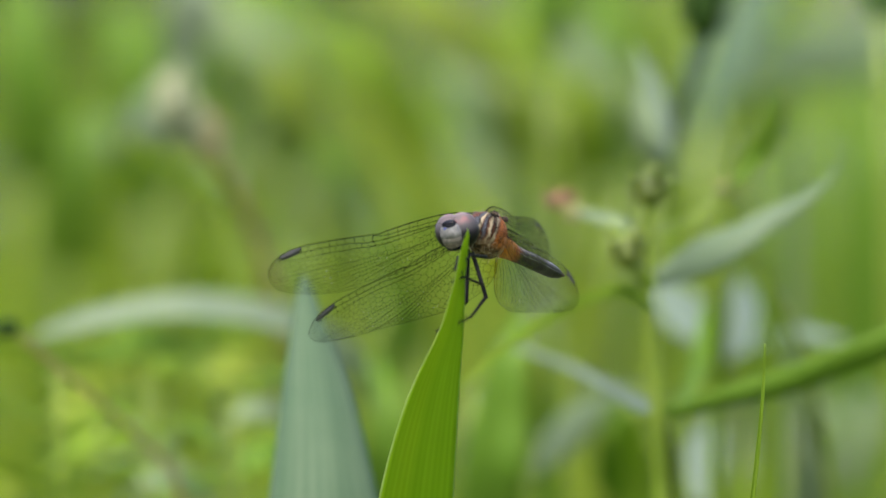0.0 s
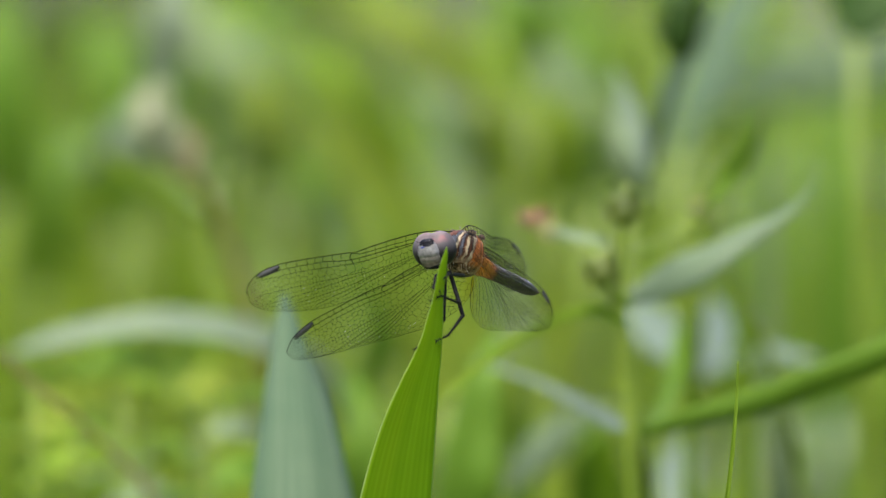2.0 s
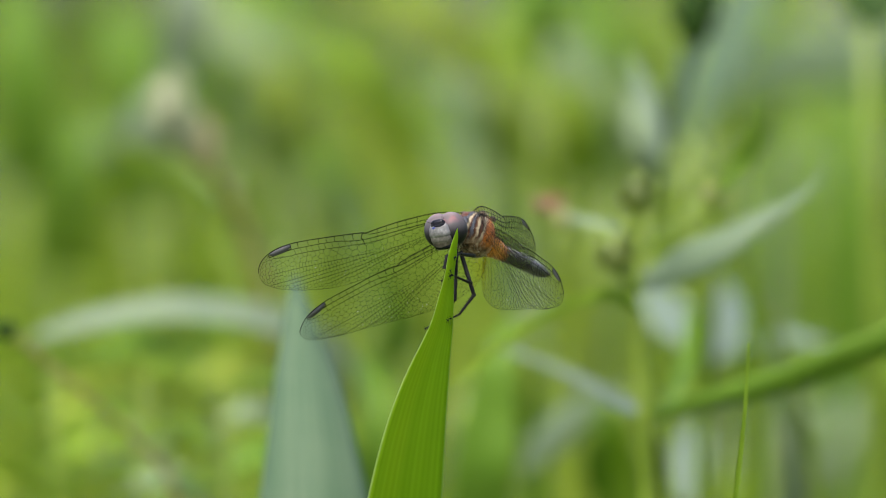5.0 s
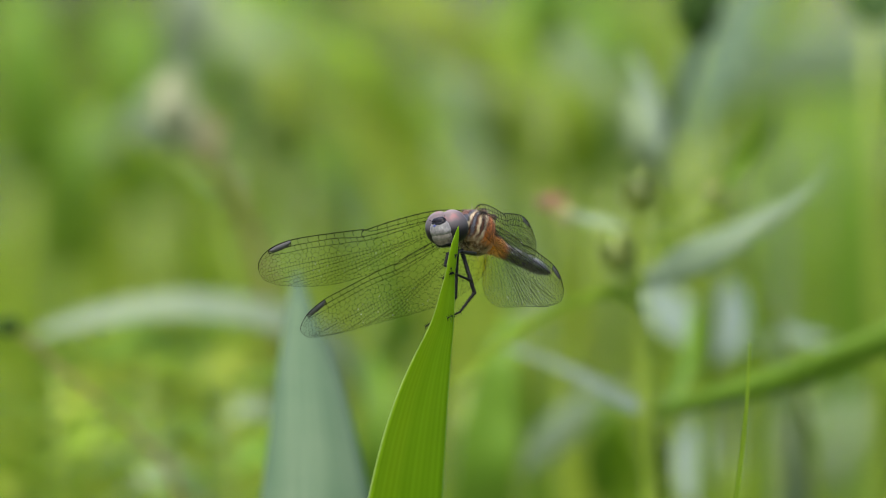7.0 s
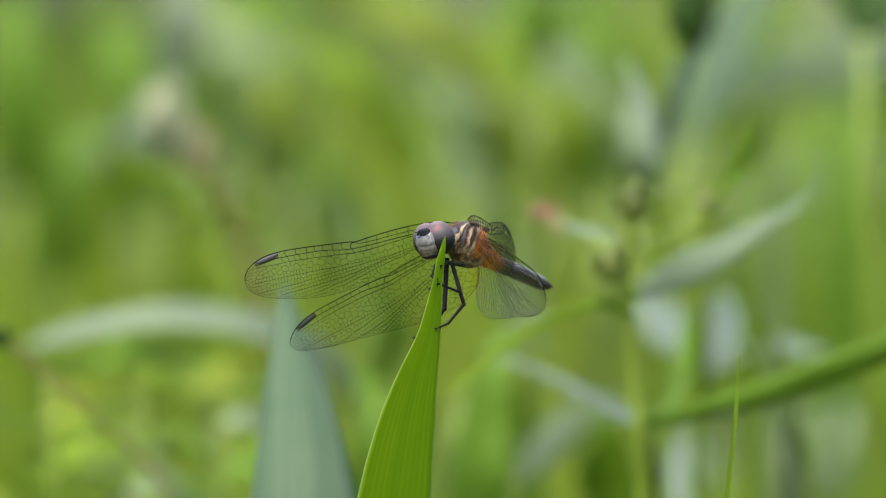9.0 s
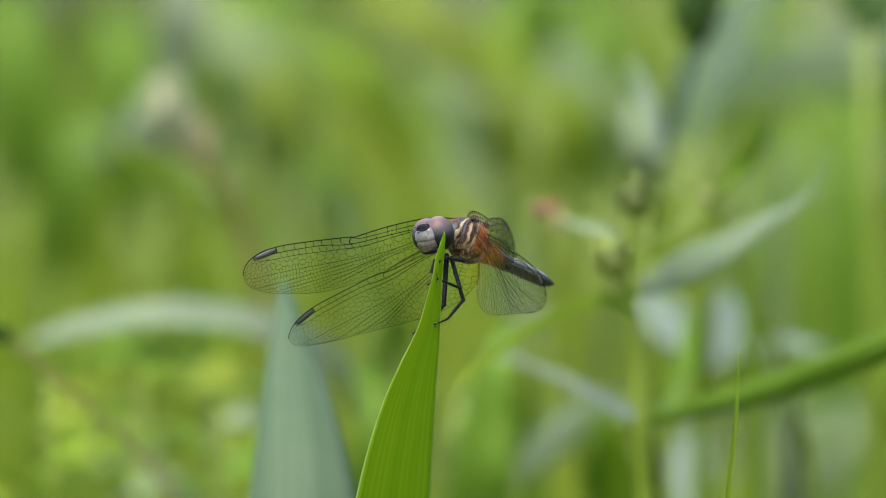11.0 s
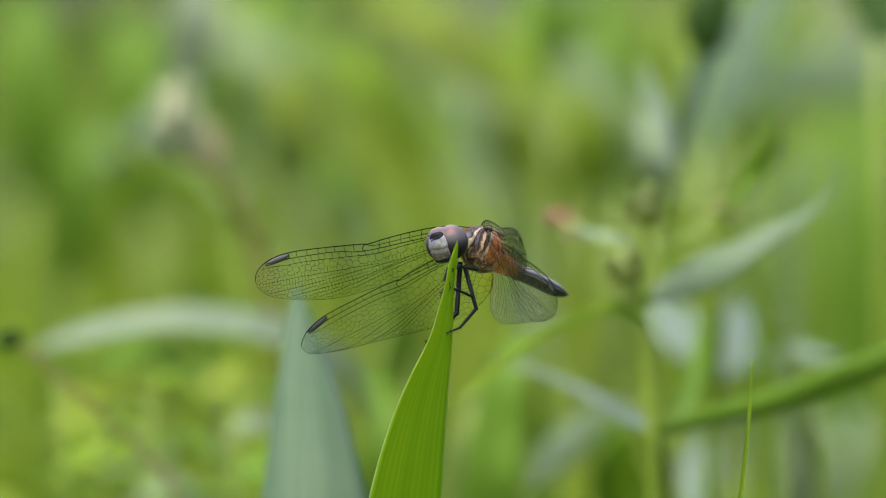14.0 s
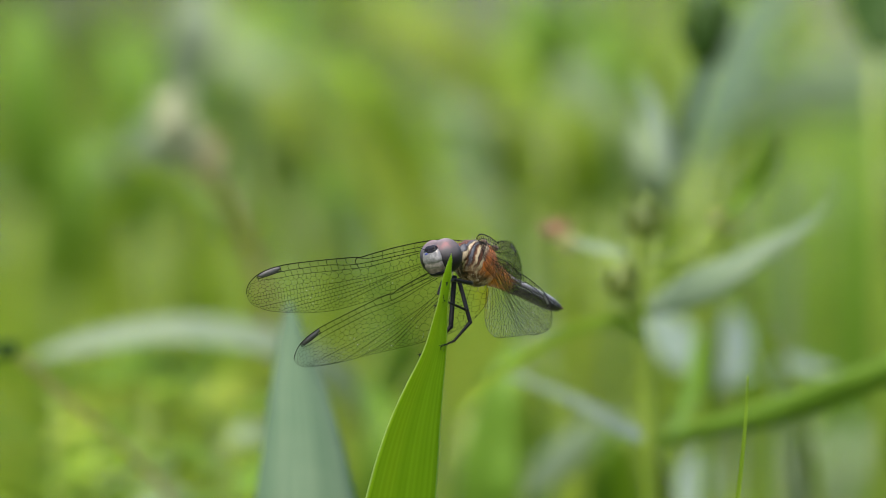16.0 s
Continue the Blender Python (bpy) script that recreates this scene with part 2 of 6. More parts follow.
def thorax_mat():
    """Brown ground; slate shoulder patches and cream stripes that run round the flank, orange at the rear, buff below."""
    m, nt, bsdf, out = mat_new("striped_thorax")
    v = coords(nt)
    wob = noise_tex(nt, v, 420, 3.0)
    fine = noise_tex(nt, v, 2600, 4.0, 0.7)

    def calc(kind, a, b):
        n = nt.nodes.new("ShaderNodeMath")
        n.operation = kind
        for sock, val in zip(n.inputs, (a, b)):
            if isinstance(val, bpy.types.NodeSocket):
                nt.links.new(val, sock)
            else:
                sock.default_value = val
        return n.outputs[0]

    sep = nt.nodes.new("ShaderNodeSeparateXYZ")
    nt.links.new(v, sep.inputs[0])
    x, y, z = sep.outputs
    # the angle from the front round to the flank, leaning backwards towards the top
    side = calc("ABSOLUTE", calc("MULTIPLY", x, 370.0), 0.0)
    turn = calc("ARCTAN2", side, calc("MULTIPLY", y, -244.0))
    turn = calc("SUBTRACT", turn, calc("MULTIPLY", z, 100.0))
    turn = calc("ADD", turn, calc("MULTIPLY", calc("SUBTRACT", wob, 0.5), 0.62))
    dark, brown, rust = (0.01, 0.006, 0.006), (0.105, 0.036, 0.015), (0.26, 0.07, 0.015)
    slate, cream, orange = (0.06, 0.066, 0.086), (0.4, 0.34, 0.235), (0.62, 0.17, 0.02)
    bands = ((0.0, brown), (0.13, brown), (0.17, dark), (0.2, slate), (0.34, slate), (0.37, dark), (0.41, cream), (0.48, cream), (0.52, brown), (0.57, dark), (0.61, slate), (0.7, slate), (0.74, dark),
             (0.82, brown), (0.88, cream), (0.96, cream), (1.0, dark), (1.09, brown), (1.16, dark), (1.2, cream), (1.29, cream), (1.34, rust), (1.46, orange), (1.6, orange), (1.68, rust), (1.8, orange))
    col = ramp(nt, calc("DIVIDE", turn, 1.8), [(p / 1.8, c) for p, c in bands])
    # buff, hairy underside with brown seams
    low = node(nt, "ShaderNodeMapRange")
    low.inputs["From Min"].default_value, low.inputs["From Max"].default_value = -0.0014, -0.0027
    nt.links.new(calc("ADD", z, calc("MULTIPLY", calc("SUBTRACT", wob, 0.5), 0.002)), low.inputs["Value"])
    buff = ramp(nt, noise_tex(nt, v, 900, 3.0, 0.6), [(0.38, (0.03, 0.016, 0.01)), (0.48, (0.14, 0.07, 0.035)), (0.58, (0.34, 0.24, 0.15)), (0.7, (0.5, 0.42, 0.3))])
    col = mix(nt, low.outputs[0], col, buff)
    # brown crest between the wings
    top = node(nt, "ShaderNodeMapRange")
    top.inputs["From Min"].default_value, top.inputs["From Max"].default_value = 0.0022, 0.0029
    nt.links.new(z, top.inputs["Value"])
    col = mix(nt, top.outputs[0], col, ramp(nt, wob, [(0.4, (0.016, 0.012, 0.011)), (0.6, (0.085, 0.05, 0.032))]))
    col = mix(nt, 0.8, col, ramp(nt, fine, [(0.3, (0.42, 0.4, 0.38)), (0.65, (1, 1, 1))]), "MULTIPLY")
    nt.links.new(col, bsdf.inputs["Base Color"])
    bsdf.inputs["Roughness"].default_value = 0.45
    bsdf.inputs["Specular IOR Level"].default_value = 0.25
    bump(nt, bsdf, fine, 0.6, 0.0001)
    return m


def abdomen_mat():
    """Orange at the base with dark rings, slate with a waxy blue-grey bloom and a painted highlight along the back
    further on.
    """
    m, nt, bsdf, out = mat_new("banded_abdomen")
    uv = coords(nt, "UV")
    sep = nt.nodes.new("ShaderNodeSeparateXYZ")
    nt.links.new(uv, sep.inputs[0])
    fine = noise_tex(nt, coords(nt), 1500, 4.0, 0.7)
    wob = noise_tex(nt, coords(nt), 420, 3.0)
    along = mix(nt, 0.12, sep.outputs["Y"], wob, "MIX")
    base = ramp(nt, along, [(0.0, (0.6, 0.17, 0.02)), (0.22, (0.8, 0.28, 0.03)), (0.36, (0.5, 0.13, 0.02)), (0.43, (0.025, 0.02, 0.022)), (1.0, (0.01, 0.01, 0.013))])
    # pale stops along the back: bloom, with the top highlight painted in
    back = ramp(nt, along, [(0.0, (0.5, 0.17, 0.03)), (0.3, (0.6, 0.26, 0.06)), (0.38, (0.4, 0.4, 0.42)), (0.52, (0.36, 0.37, 0.4)), (0.58, (0.16, 0.165, 0.18)), (0.63, (0.3, 0.31, 0.34)), (0.8, (0.22, 0.23, 0.26)), (0.88, (0.08, 0.08, 0.09)), (0.97, (0.06, 0.03, 0.018))])
    ring = ramp(nt, sep.outputs["X"], [(0.03, (0, 0, 0)), (0.13, (1, 1, 1)), (0.31, (1, 1, 1)), (0.38, (0, 0, 0))])
    col = mix(nt, ring, base, back)
    col = mix(nt, 0.55, col, ramp(nt, fine, [(0.3, (0.5, 0.5, 0.5)), (0.7, (1, 1, 1))]), "MULTIPLY")
    nt.links.new(col, bsdf.inputs["Base Color"])
    bsdf.inputs["Roughness"].default_value = 0.42
    bsdf.inputs["Specular IOR Level"].default_value = 0.25
    bump(nt, bsdf, fine, 0.4, 0.00008)
    return m


def membrane_mat():
    """Clear wing skin: nearly all light passes, a faint gloss stays."""
    m, nt, bsdf, out = mat_new("clear_wing_membrane")
    nt.nodes.remove(bsdf)
    tr = nt.nodes.new("ShaderNodeBsdfTransparent")
    sepn = nt.nodes.new("ShaderNodeSeparateXYZ")
    v = coords(nt)
    nt.links.new(v, sepn.inputs[0])
    mr = node(nt, "ShaderNodeMapRange")
    mr.inputs["From Min"].default_value, mr.inputs["From Max"].default_value = 0.0008, 0.005
    nt.links.new(sepn.outputs["X"], mr.inputs["Value"])
    col = ramp(nt, mr.outputs[0], [(0.0, (0.95, 0.8, 0.38)), (0.6, (0.97, 0.94, 0.82)), (1.0, (0.975, 0.98, 0.965))])
    nt.links.new(col, tr.inputs["Color"])
    gl = nt.nodes.new("ShaderNodeBsdfGlossy")
    gl.inputs["Roughness"].default_value = 0.22
    n = noise_tex(nt, v, 700, 3.0)
    b = node(nt, "ShaderNodeBump", Strength=0.35, Distance=0.0002)
    nt.links.new(n, b.inputs["Height"])
    nt.links.new(b.outputs[0], gl.inputs["Normal"])
    fr = node(nt, "ShaderNodeFresnel", IOR=1.2)
    mx = nt.nodes.new("ShaderNodeMixShader")
    nt.links.new(fr.outputs[0], mx.inputs[0])
    nt.links.new(tr.outputs[0], mx.inputs[1])
    nt.links.new(gl.outputs[0], mx.inputs[2])
    nt.links.new(mx.outputs[0], out.inputs["Surface"])
    return m


M_EYE, M_THORAX, M_ABDOMEN, M_MEMBRANE = eye_mat(), thorax_mat(), abdomen_mat(), membrane_mat()

# ---- mesh helpers: all lengths below in millimetres ----
MM = 0.001


def mesh_from(name, verts, faces, mat, uvs=None, smooth=True):
    me = bpy.data.meshes.new(name)
    me.from_pydata([tuple(c * MM for c in v) for v in verts], [], faces)
    if uvs is not None:
        layer = me.uv_layers.new(name="UVMap")
        idx = np.empty(len(me.loops), dtype=np.int32)
        me.loops.foreach_get("vertex_index", idx)
        layer.data.foreach_set("uv", np.asarray(uvs, dtype=np.float32)[idx].ravel())
    me.materials.append(mat)
    if smooth:
        me.polygons.foreach_set("use_smooth", [True] * len(me.polygons))
    me.update()
    return me


def thing(name, base, label, category, group="", kind=""):
    """An Empty at its base (mm)."""
    ob = new(name)
    ob.empty_display_size = 0.01
    ob.location = [c * MM for c in base]
    return tagged(ob, label, category, group, kind)


def part(name, me, parent, label="", at=(0, 0, 0)):
    ob = new(name, me)
    ob.parent = parent
    ob.location = [c * MM for c in at]
    return tagged(ob, label)


def spline(points, n, loose=True):
    """n + 1 points along a smooth curve through the given ones; not loose: no overshoot where their spacing is uneven."""
    p = [np.array(q, float) for q in points]
    p = [2 * p[0] - p[1]] + p + [2 * p[-1] - p[-2]]
    out = []
    segs = len(p) - 3
    for k in range(n + 1):
        s = min(k / n * segs, segs - 1e-6)
        i, f = int(s), s - int(s)
        a, b, c, d = p[i:i + 4]
        if loose:
            out.append(0.5 * (2 * b + (c - a) * f + (2 * a - 5 * b + 4 * c - d) * f * f + (3 * b - a - 3 * c + d) * f ** 3))
            continue
        t0 = 0.0
        t1 = t0 + max(np.linalg.norm(b - a), 1e-6) ** 0.5
        t2 = t1 + max(np.linalg.norm(c - b), 1e-6) ** 0.5
        t3 = t2 + max(np.linalg.norm(d - c), 1e-6) ** 0.5
        t = t1 + (t2 - t1) * f
        a1 = (t1 - t) / (t1 - t0) * a + (t - t0) / (t1 - t0) * b
        a2 = (t2 - t) / (t2 - t1) * b + (t - t1) / (t2 - t1) * c
        a3 = (t3 - t) / (t3 - t2) * c + (t - t2) / (t3 - t2) * d
        b1 = (t2 - t) / (t2 - t0) * a1 + (t - t0) / (t2 - t0) * a2
        b2 = (t3 - t) / (t3 - t1) * a2 + (t - t1) / (t3 - t1) * a3
        out.append((t2 - t) / (t2 - t1) * b1 + (t - t1) / (t2 - t1) * b2)
    return np.array(out)


def blade_data(points, widths, side, across=7, n=30, thick=0.25, fold=0.12, wavy=0.0, square=True):
    """A leaf blade with thickness along a curve; side: the way its width runs; fold: how deep its gutter is."""
    c = spline(points, n, False)
    w = spline([(x, 0, 0) for x in widths], n)[:, 0].clip(0.02)
    tan = np.gradient(c, axis=0)
    tan /= np.linalg.norm(tan, axis=1)[:, None]
    sides = np.asarray(side, float)
    if sides.ndim == 1:
        sides = np.repeat(sides[None], 2, 0)
    ss = np.array([sides[0] + (sides[1] - sides[0]) * k / n for k in range(n + 1)])
    if square:
        ss -= (ss * tan).sum(1)[:, None] * tan
    ss /= np.linalg.norm(ss, axis=1)[:, None]
    nor = np.cross(tan, ss)
    nor /= np.linalg.norm(nor, axis=1)[:, None]
    verts, uvs, faces = [], [], []
    ring = 2 * across
    for k in range(n + 1):
        for layer in (0, 1):
            for j in range(across):
                s = (j / (across - 1) - 0.5) * (1 if layer == 0 else -1)
                edge = 1 - (2 * abs(s)) ** 4 * 0.8
                lift = fold * w[k] * (2 * abs(s)) ** 1.4 + wavy * w[k] * math.sin(k * 0.9 + (3 if s > 0 else 0)) * abs(s)
                verts.append(c[k] + ss[k] * s * w[k] + nor[k] * (lift + (0.5 if layer == 0 else -0.5) * thick * edge * min(1, w[k] / 1.5 + 0.2)))
                uvs.append((s + 0.5, k / n))
    for k in range(n):
        for j in range(ring):
            a, b = k * ring + j, k * ring + (j + 1) % ring
            faces.append((a, b, b + ring, a + ring))
    faces.append(tuple(range(ring - 1, -1, -1)))
    faces.append(tuple(n * ring + j for j in range(ring)))
    return verts, faces, uvs


def tube_data(points, radii, n=20, sides=8, squash=1.0):
    c = spline(points, n, False)
    r = spline([(x, 0, 0) for x in radii], n)[:, 0].clip(0.004)
    tan = np.gradient(c, axis=0)
    tan /= np.linalg.norm(tan, axis=1)[:, None] + 1e-12
    up = np.array((0.0, 0.0, 1.0)) if abs(tan[0][2]) < 0.8 else np.array((0.0, 1.0, 0.0))
    verts, uvs, faces = [], [], []
    for k in range(n + 1):
        a = np.cross(tan[k], up)
        a /= np.linalg.norm(a)
        b = np.cross(a, tan[k])
        for j in range(sides):
            t = 2 * math.pi * j / sides
            verts.append(c[k] + r[k] * (a * math.cos(t) + b * math.sin(t) * squash))
            uvs.append((j / sides, k / n))
    for k in range(n):
        for j in range(sides):
            p, q = k * sides + j, k * sides + (j + 1) % sides
            faces.append((p, q, q + sides, p + sides))
    faces.append(tuple(range(sides - 1, -1, -1)))
    faces.append(tuple(n * sides + j for j in range(sides)))
    return verts, faces, uvs


def merge(*datas):
    verts, faces, uvs = [], [], []
    for v, f, u in datas:
        o = len(verts)
        verts += list(v)
        uvs += list(u)
        faces += [tuple(i + o for i in q) for q in f]
    return verts, faces, uvs


def shift(data, base):
    b = np.array(base, float)
    return [np.array(v) - b for v in data[0]], data[1], data[2]


def ball_data(centre, radii, nu=24, nv=16, warp=None):
    verts, faces, uvs = [], [], []
    for i in range(nv + 1):
        th = math.pi * i / nv
        for j in range(nu):
            ph = 2 * math.pi * j / nu
            p = Vector((math.sin(th) * math.cos(ph), math.sin(th) * math.sin(ph), math.cos(th)))
            if warp:
                p = Vector(warp(p))
            verts.append(np.array([centre[k] + radii[k] * p[k] for k in range(3)]))
            uvs.append((j / nu, i / nv))
    for i in range(nv):
        for j in range(nu):
            a, b = i * nu + j, i * nu + (j + 1) % nu
            faces.append((a, a + nu, b + nu, b))
    return verts, faces, uvs


def box_pillow(p, e=0.55):
    """Squares off a unit ball."""
    return [math.copysign(abs(c) ** e, c) for c in p]


def to_mesh(name, data, mat):
    return mesh_from(name, data[0], data[1], mat, data[2])

# ---- ground ----


def build_ground():
    verts, faces = [], []
    xs = [-60000, -20000, -6000, -3000] + list(range(-2000, 2001, 250)) + [3000, 6000, 20000, 60000]
    ys = [-60000, -20000, -6000, -3000] + list(range(-2000, 4001, 250)) + [6000, 10000, 20000, 60000]
    for y in ys:
        for x in xs:
            near = abs(x) <= 2000 and abs(y) <= 4000
            verts.append((x, y, noise.noise((x / 700, y / 700, 0)) * 25 - 12 if near else -12))
    nx = len(xs)
    for j in range(len(ys) - 1):
        for i in range(nx - 1):
            a = j * nx + i
            faces.append((a, a + 1, a + 1 + nx, a + nx))
    g = new("ground", mesh_from("ground", verts, faces, M_SOIL))
    tagged(g, "damp mossy meadow soil under tall grass", "ground", kind="structure")


build_ground()

# ---- the perch: a broad grass blade on its stem ----
PERCH_BASE = (0, 60, 0)


def grass_plant(name, base, points, widths, side, mat, label, category="grass blade", fold=0.12, n=40, across=9, thick=0.3, stem_r=1.6, square=True):
    """One upright blade on a stem that stands in the soil."""
    t = thing(name, base, label, category)
    part("blade", to_mesh("blade", shift(blade_data(points, widths, side, across, n, thick, fold, 0.0, square), base), mat), t)
    low = np.array(points[-1], float)
    b = np.array(base, float)
    stem = [low + (low - np.array(points[-2], float)) * -0.02, b + (low - b) * 0.5 + np.array((4, 6, 0)), b + np.array((0, 0, -18))]
    part("stem", to_mesh("stem", shift(tube_data(stem, (stem_r * 0.8, stem_r, stem_r * 1.25), 14, 10), base), M_STALK), t)
    return t


perch = grass_plant("grass_blade", PERCH_BASE,
    [(1.84, 0.0, 602.96), (1.70, 0.4, 602.08), (1.44, 0.8, 600.88), (1.14, 1.5, 599.28), (0.70, 2.6, 596.39), (0.22, 3.9, 593.26), (-0.36, 5.2, 589.88), (-1.06, 6.3, 587.22), (-1.75, 7.1, 585.04), (-2.72, 8.5, 581.57), (-3.59, 9.9, 578.00), (-4.56, 11.9, 573.05), (-5.37, 13.8, 568.09), (-5.99, 15.6, 563.68), (-7.22, 19.1, 554.67), (-11.78, 32.0, 529.73), (-10, 52, 470), (-6, 60, 330)],
    [0.05, 0.52, 0.88, 1.24, 1.40, 2.21, 3.13, 4.22, 5.19, 6.64, 7.89, 9.28, 10.34, 11.16, 12.65, 14.4, 13, 6], (1, 0.2, 0), M_PERCH,
    "fresh green pointed grass blade with fine ribs, the dragonfly's perch", fold=0.07, n=85, across=13, thick=0.28, square=False)
# a tiny pale curl of torn leaf skin
part("curl", to_mesh("curl", shift(tube_data([(0.8, 5.2, 589.2), (0.86, 4.3, 589.55), (0.74, 4.1, 589.95), (0.4, 4.2, 590.0), (0.3, 4.3, 589.8)], (0.07, 0.06, 0.05, 0.04, 0.02), 16, 6), PERCH_BASE), M_LIME), perch, "tiny pale curl of leaf skin")

# ---- neighbours ----
GLAUCOUS_BASE = (-20.7, 156.0, 0.0)
glaucous = grass_plant("glaucous_blade", GLAUCOUS_BASE,
    [(-23.37, 146.4, 595.86), (-22.86, 141.6, 592.18), (-22.26, 136.8, 587.82), (-21.20, 129.6, 581.77), (-20.20, 120.0, 573.21), (-19.30, 110.4, 561.31), (-18.36, 103.2, 547.76), (-18.3, 108.0, 420.0), (-18.5, 132.0, 300.0)],
    [0.9, 3.6, 6.2, 10.0, 13.6, 17.8, 20.5, 17, 7], (1, 0.2, 0), M_GLAUCOUS,
    "broad blue-green grass blade with a waxy bloom, pointing upwards", fold=-0.2)
THIN_BASE = (36, 45, 0)
thin = grass_plant("thin_grass_blade", THIN_BASE,
    [(44.04, 22.0, 586.27), (43.89, 22.5, 582.20), (43.50, 23.0, 576.50), (42.96, 24.0, 570.79), (42.09, 25.0, 563.44), (40.85, 27.0, 554.42), (37, 32, 480), (36, 40, 300)],
    [0.28, 0.46, 0.6, 0.7, 0.8, 0.95, 1.5, 1.6], (1, 0.3, 0), M_LIME,
    "very thin upright green grass blade with a pale edge", fold=0.3, across=7, thick=0.16, stem_r=0.8)

arch = grass_plant("arching_blade", (46.0, 462.0, 0.0),
    [(-71.50, 312.0, 584.51), (-65.84, 317.0, 586.23), (-57.27, 324.0, 588.33), (-47.60, 329.0, 589.48), (-38.90, 336.0, 589.04), (-31.13, 343.0, 587.41), (-23.83, 353.0, 584.55), (-17.48, 367.0, 579.00), (-13.63, 390.0, 565.51), (9.1, 426.0, 470.0), (34.4, 451.2, 300.0)],
    [0.6, 3.4, 5.2, 6.0, 6.2, 6.0, 5.8, 5.5, 5.5, 6, 4], ((0.1, 1.0, 0.75), (0.4, 0.9, 0.5)), M_ARCH,
    "pale green grass blade arching over to one side", fold=0.1)


def leaf(parent, base, points, widths, side, mat, label="", n=18, fold=0.12, wavy=0.1):
    return part("leaf", to_mesh("leaf", shift(blade_data(points, widths, side, 7, n, 0.3, fold, wavy), base), mat), parent, label)


def stalk(parent, base, points, radii, mat, name="stem", n=20):
    return part(name, to_mesh(name, shift(tube_data(points, radii, n, 10), base), mat), parent)


def bud(parent, base, centre, radii, mat, name="bud", seed=0, label=""):
    """A bud wrapped in overlapping scales."""
    rnd = random.Random(seed)
    c = np.array(centre, float)
    datas = [ball_data(c, [r * 0.8 for r in radii], 12, 8)]
    for k in range(12):
        a, h = k * 2.4, -0.8 + 1.5 * k / 11
        o = np.array((math.cos(a) * radii[0] * 0.75, math.sin(a) * radii[1] * 0.75, h * radii[2] * 0.7))
        tip = c + o * 1.25 + np.array((0, 0, radii[2] * (0.5 + 0.3 * rnd.random())))
        datas.append(blade_data([tip, c + o * 1.15 + np.array((0, 0, radii[2] * 0.2)), c + o * 0.8], [0.1, radii[0] * 0.7, radii[0] * 0.4],
                                (-math.sin(a), math.cos(a), 0), 3, 4, 0.2, 0.2))
    return part(name, to_mesh(name, shift(merge(*datas), base), mat), parent, label)


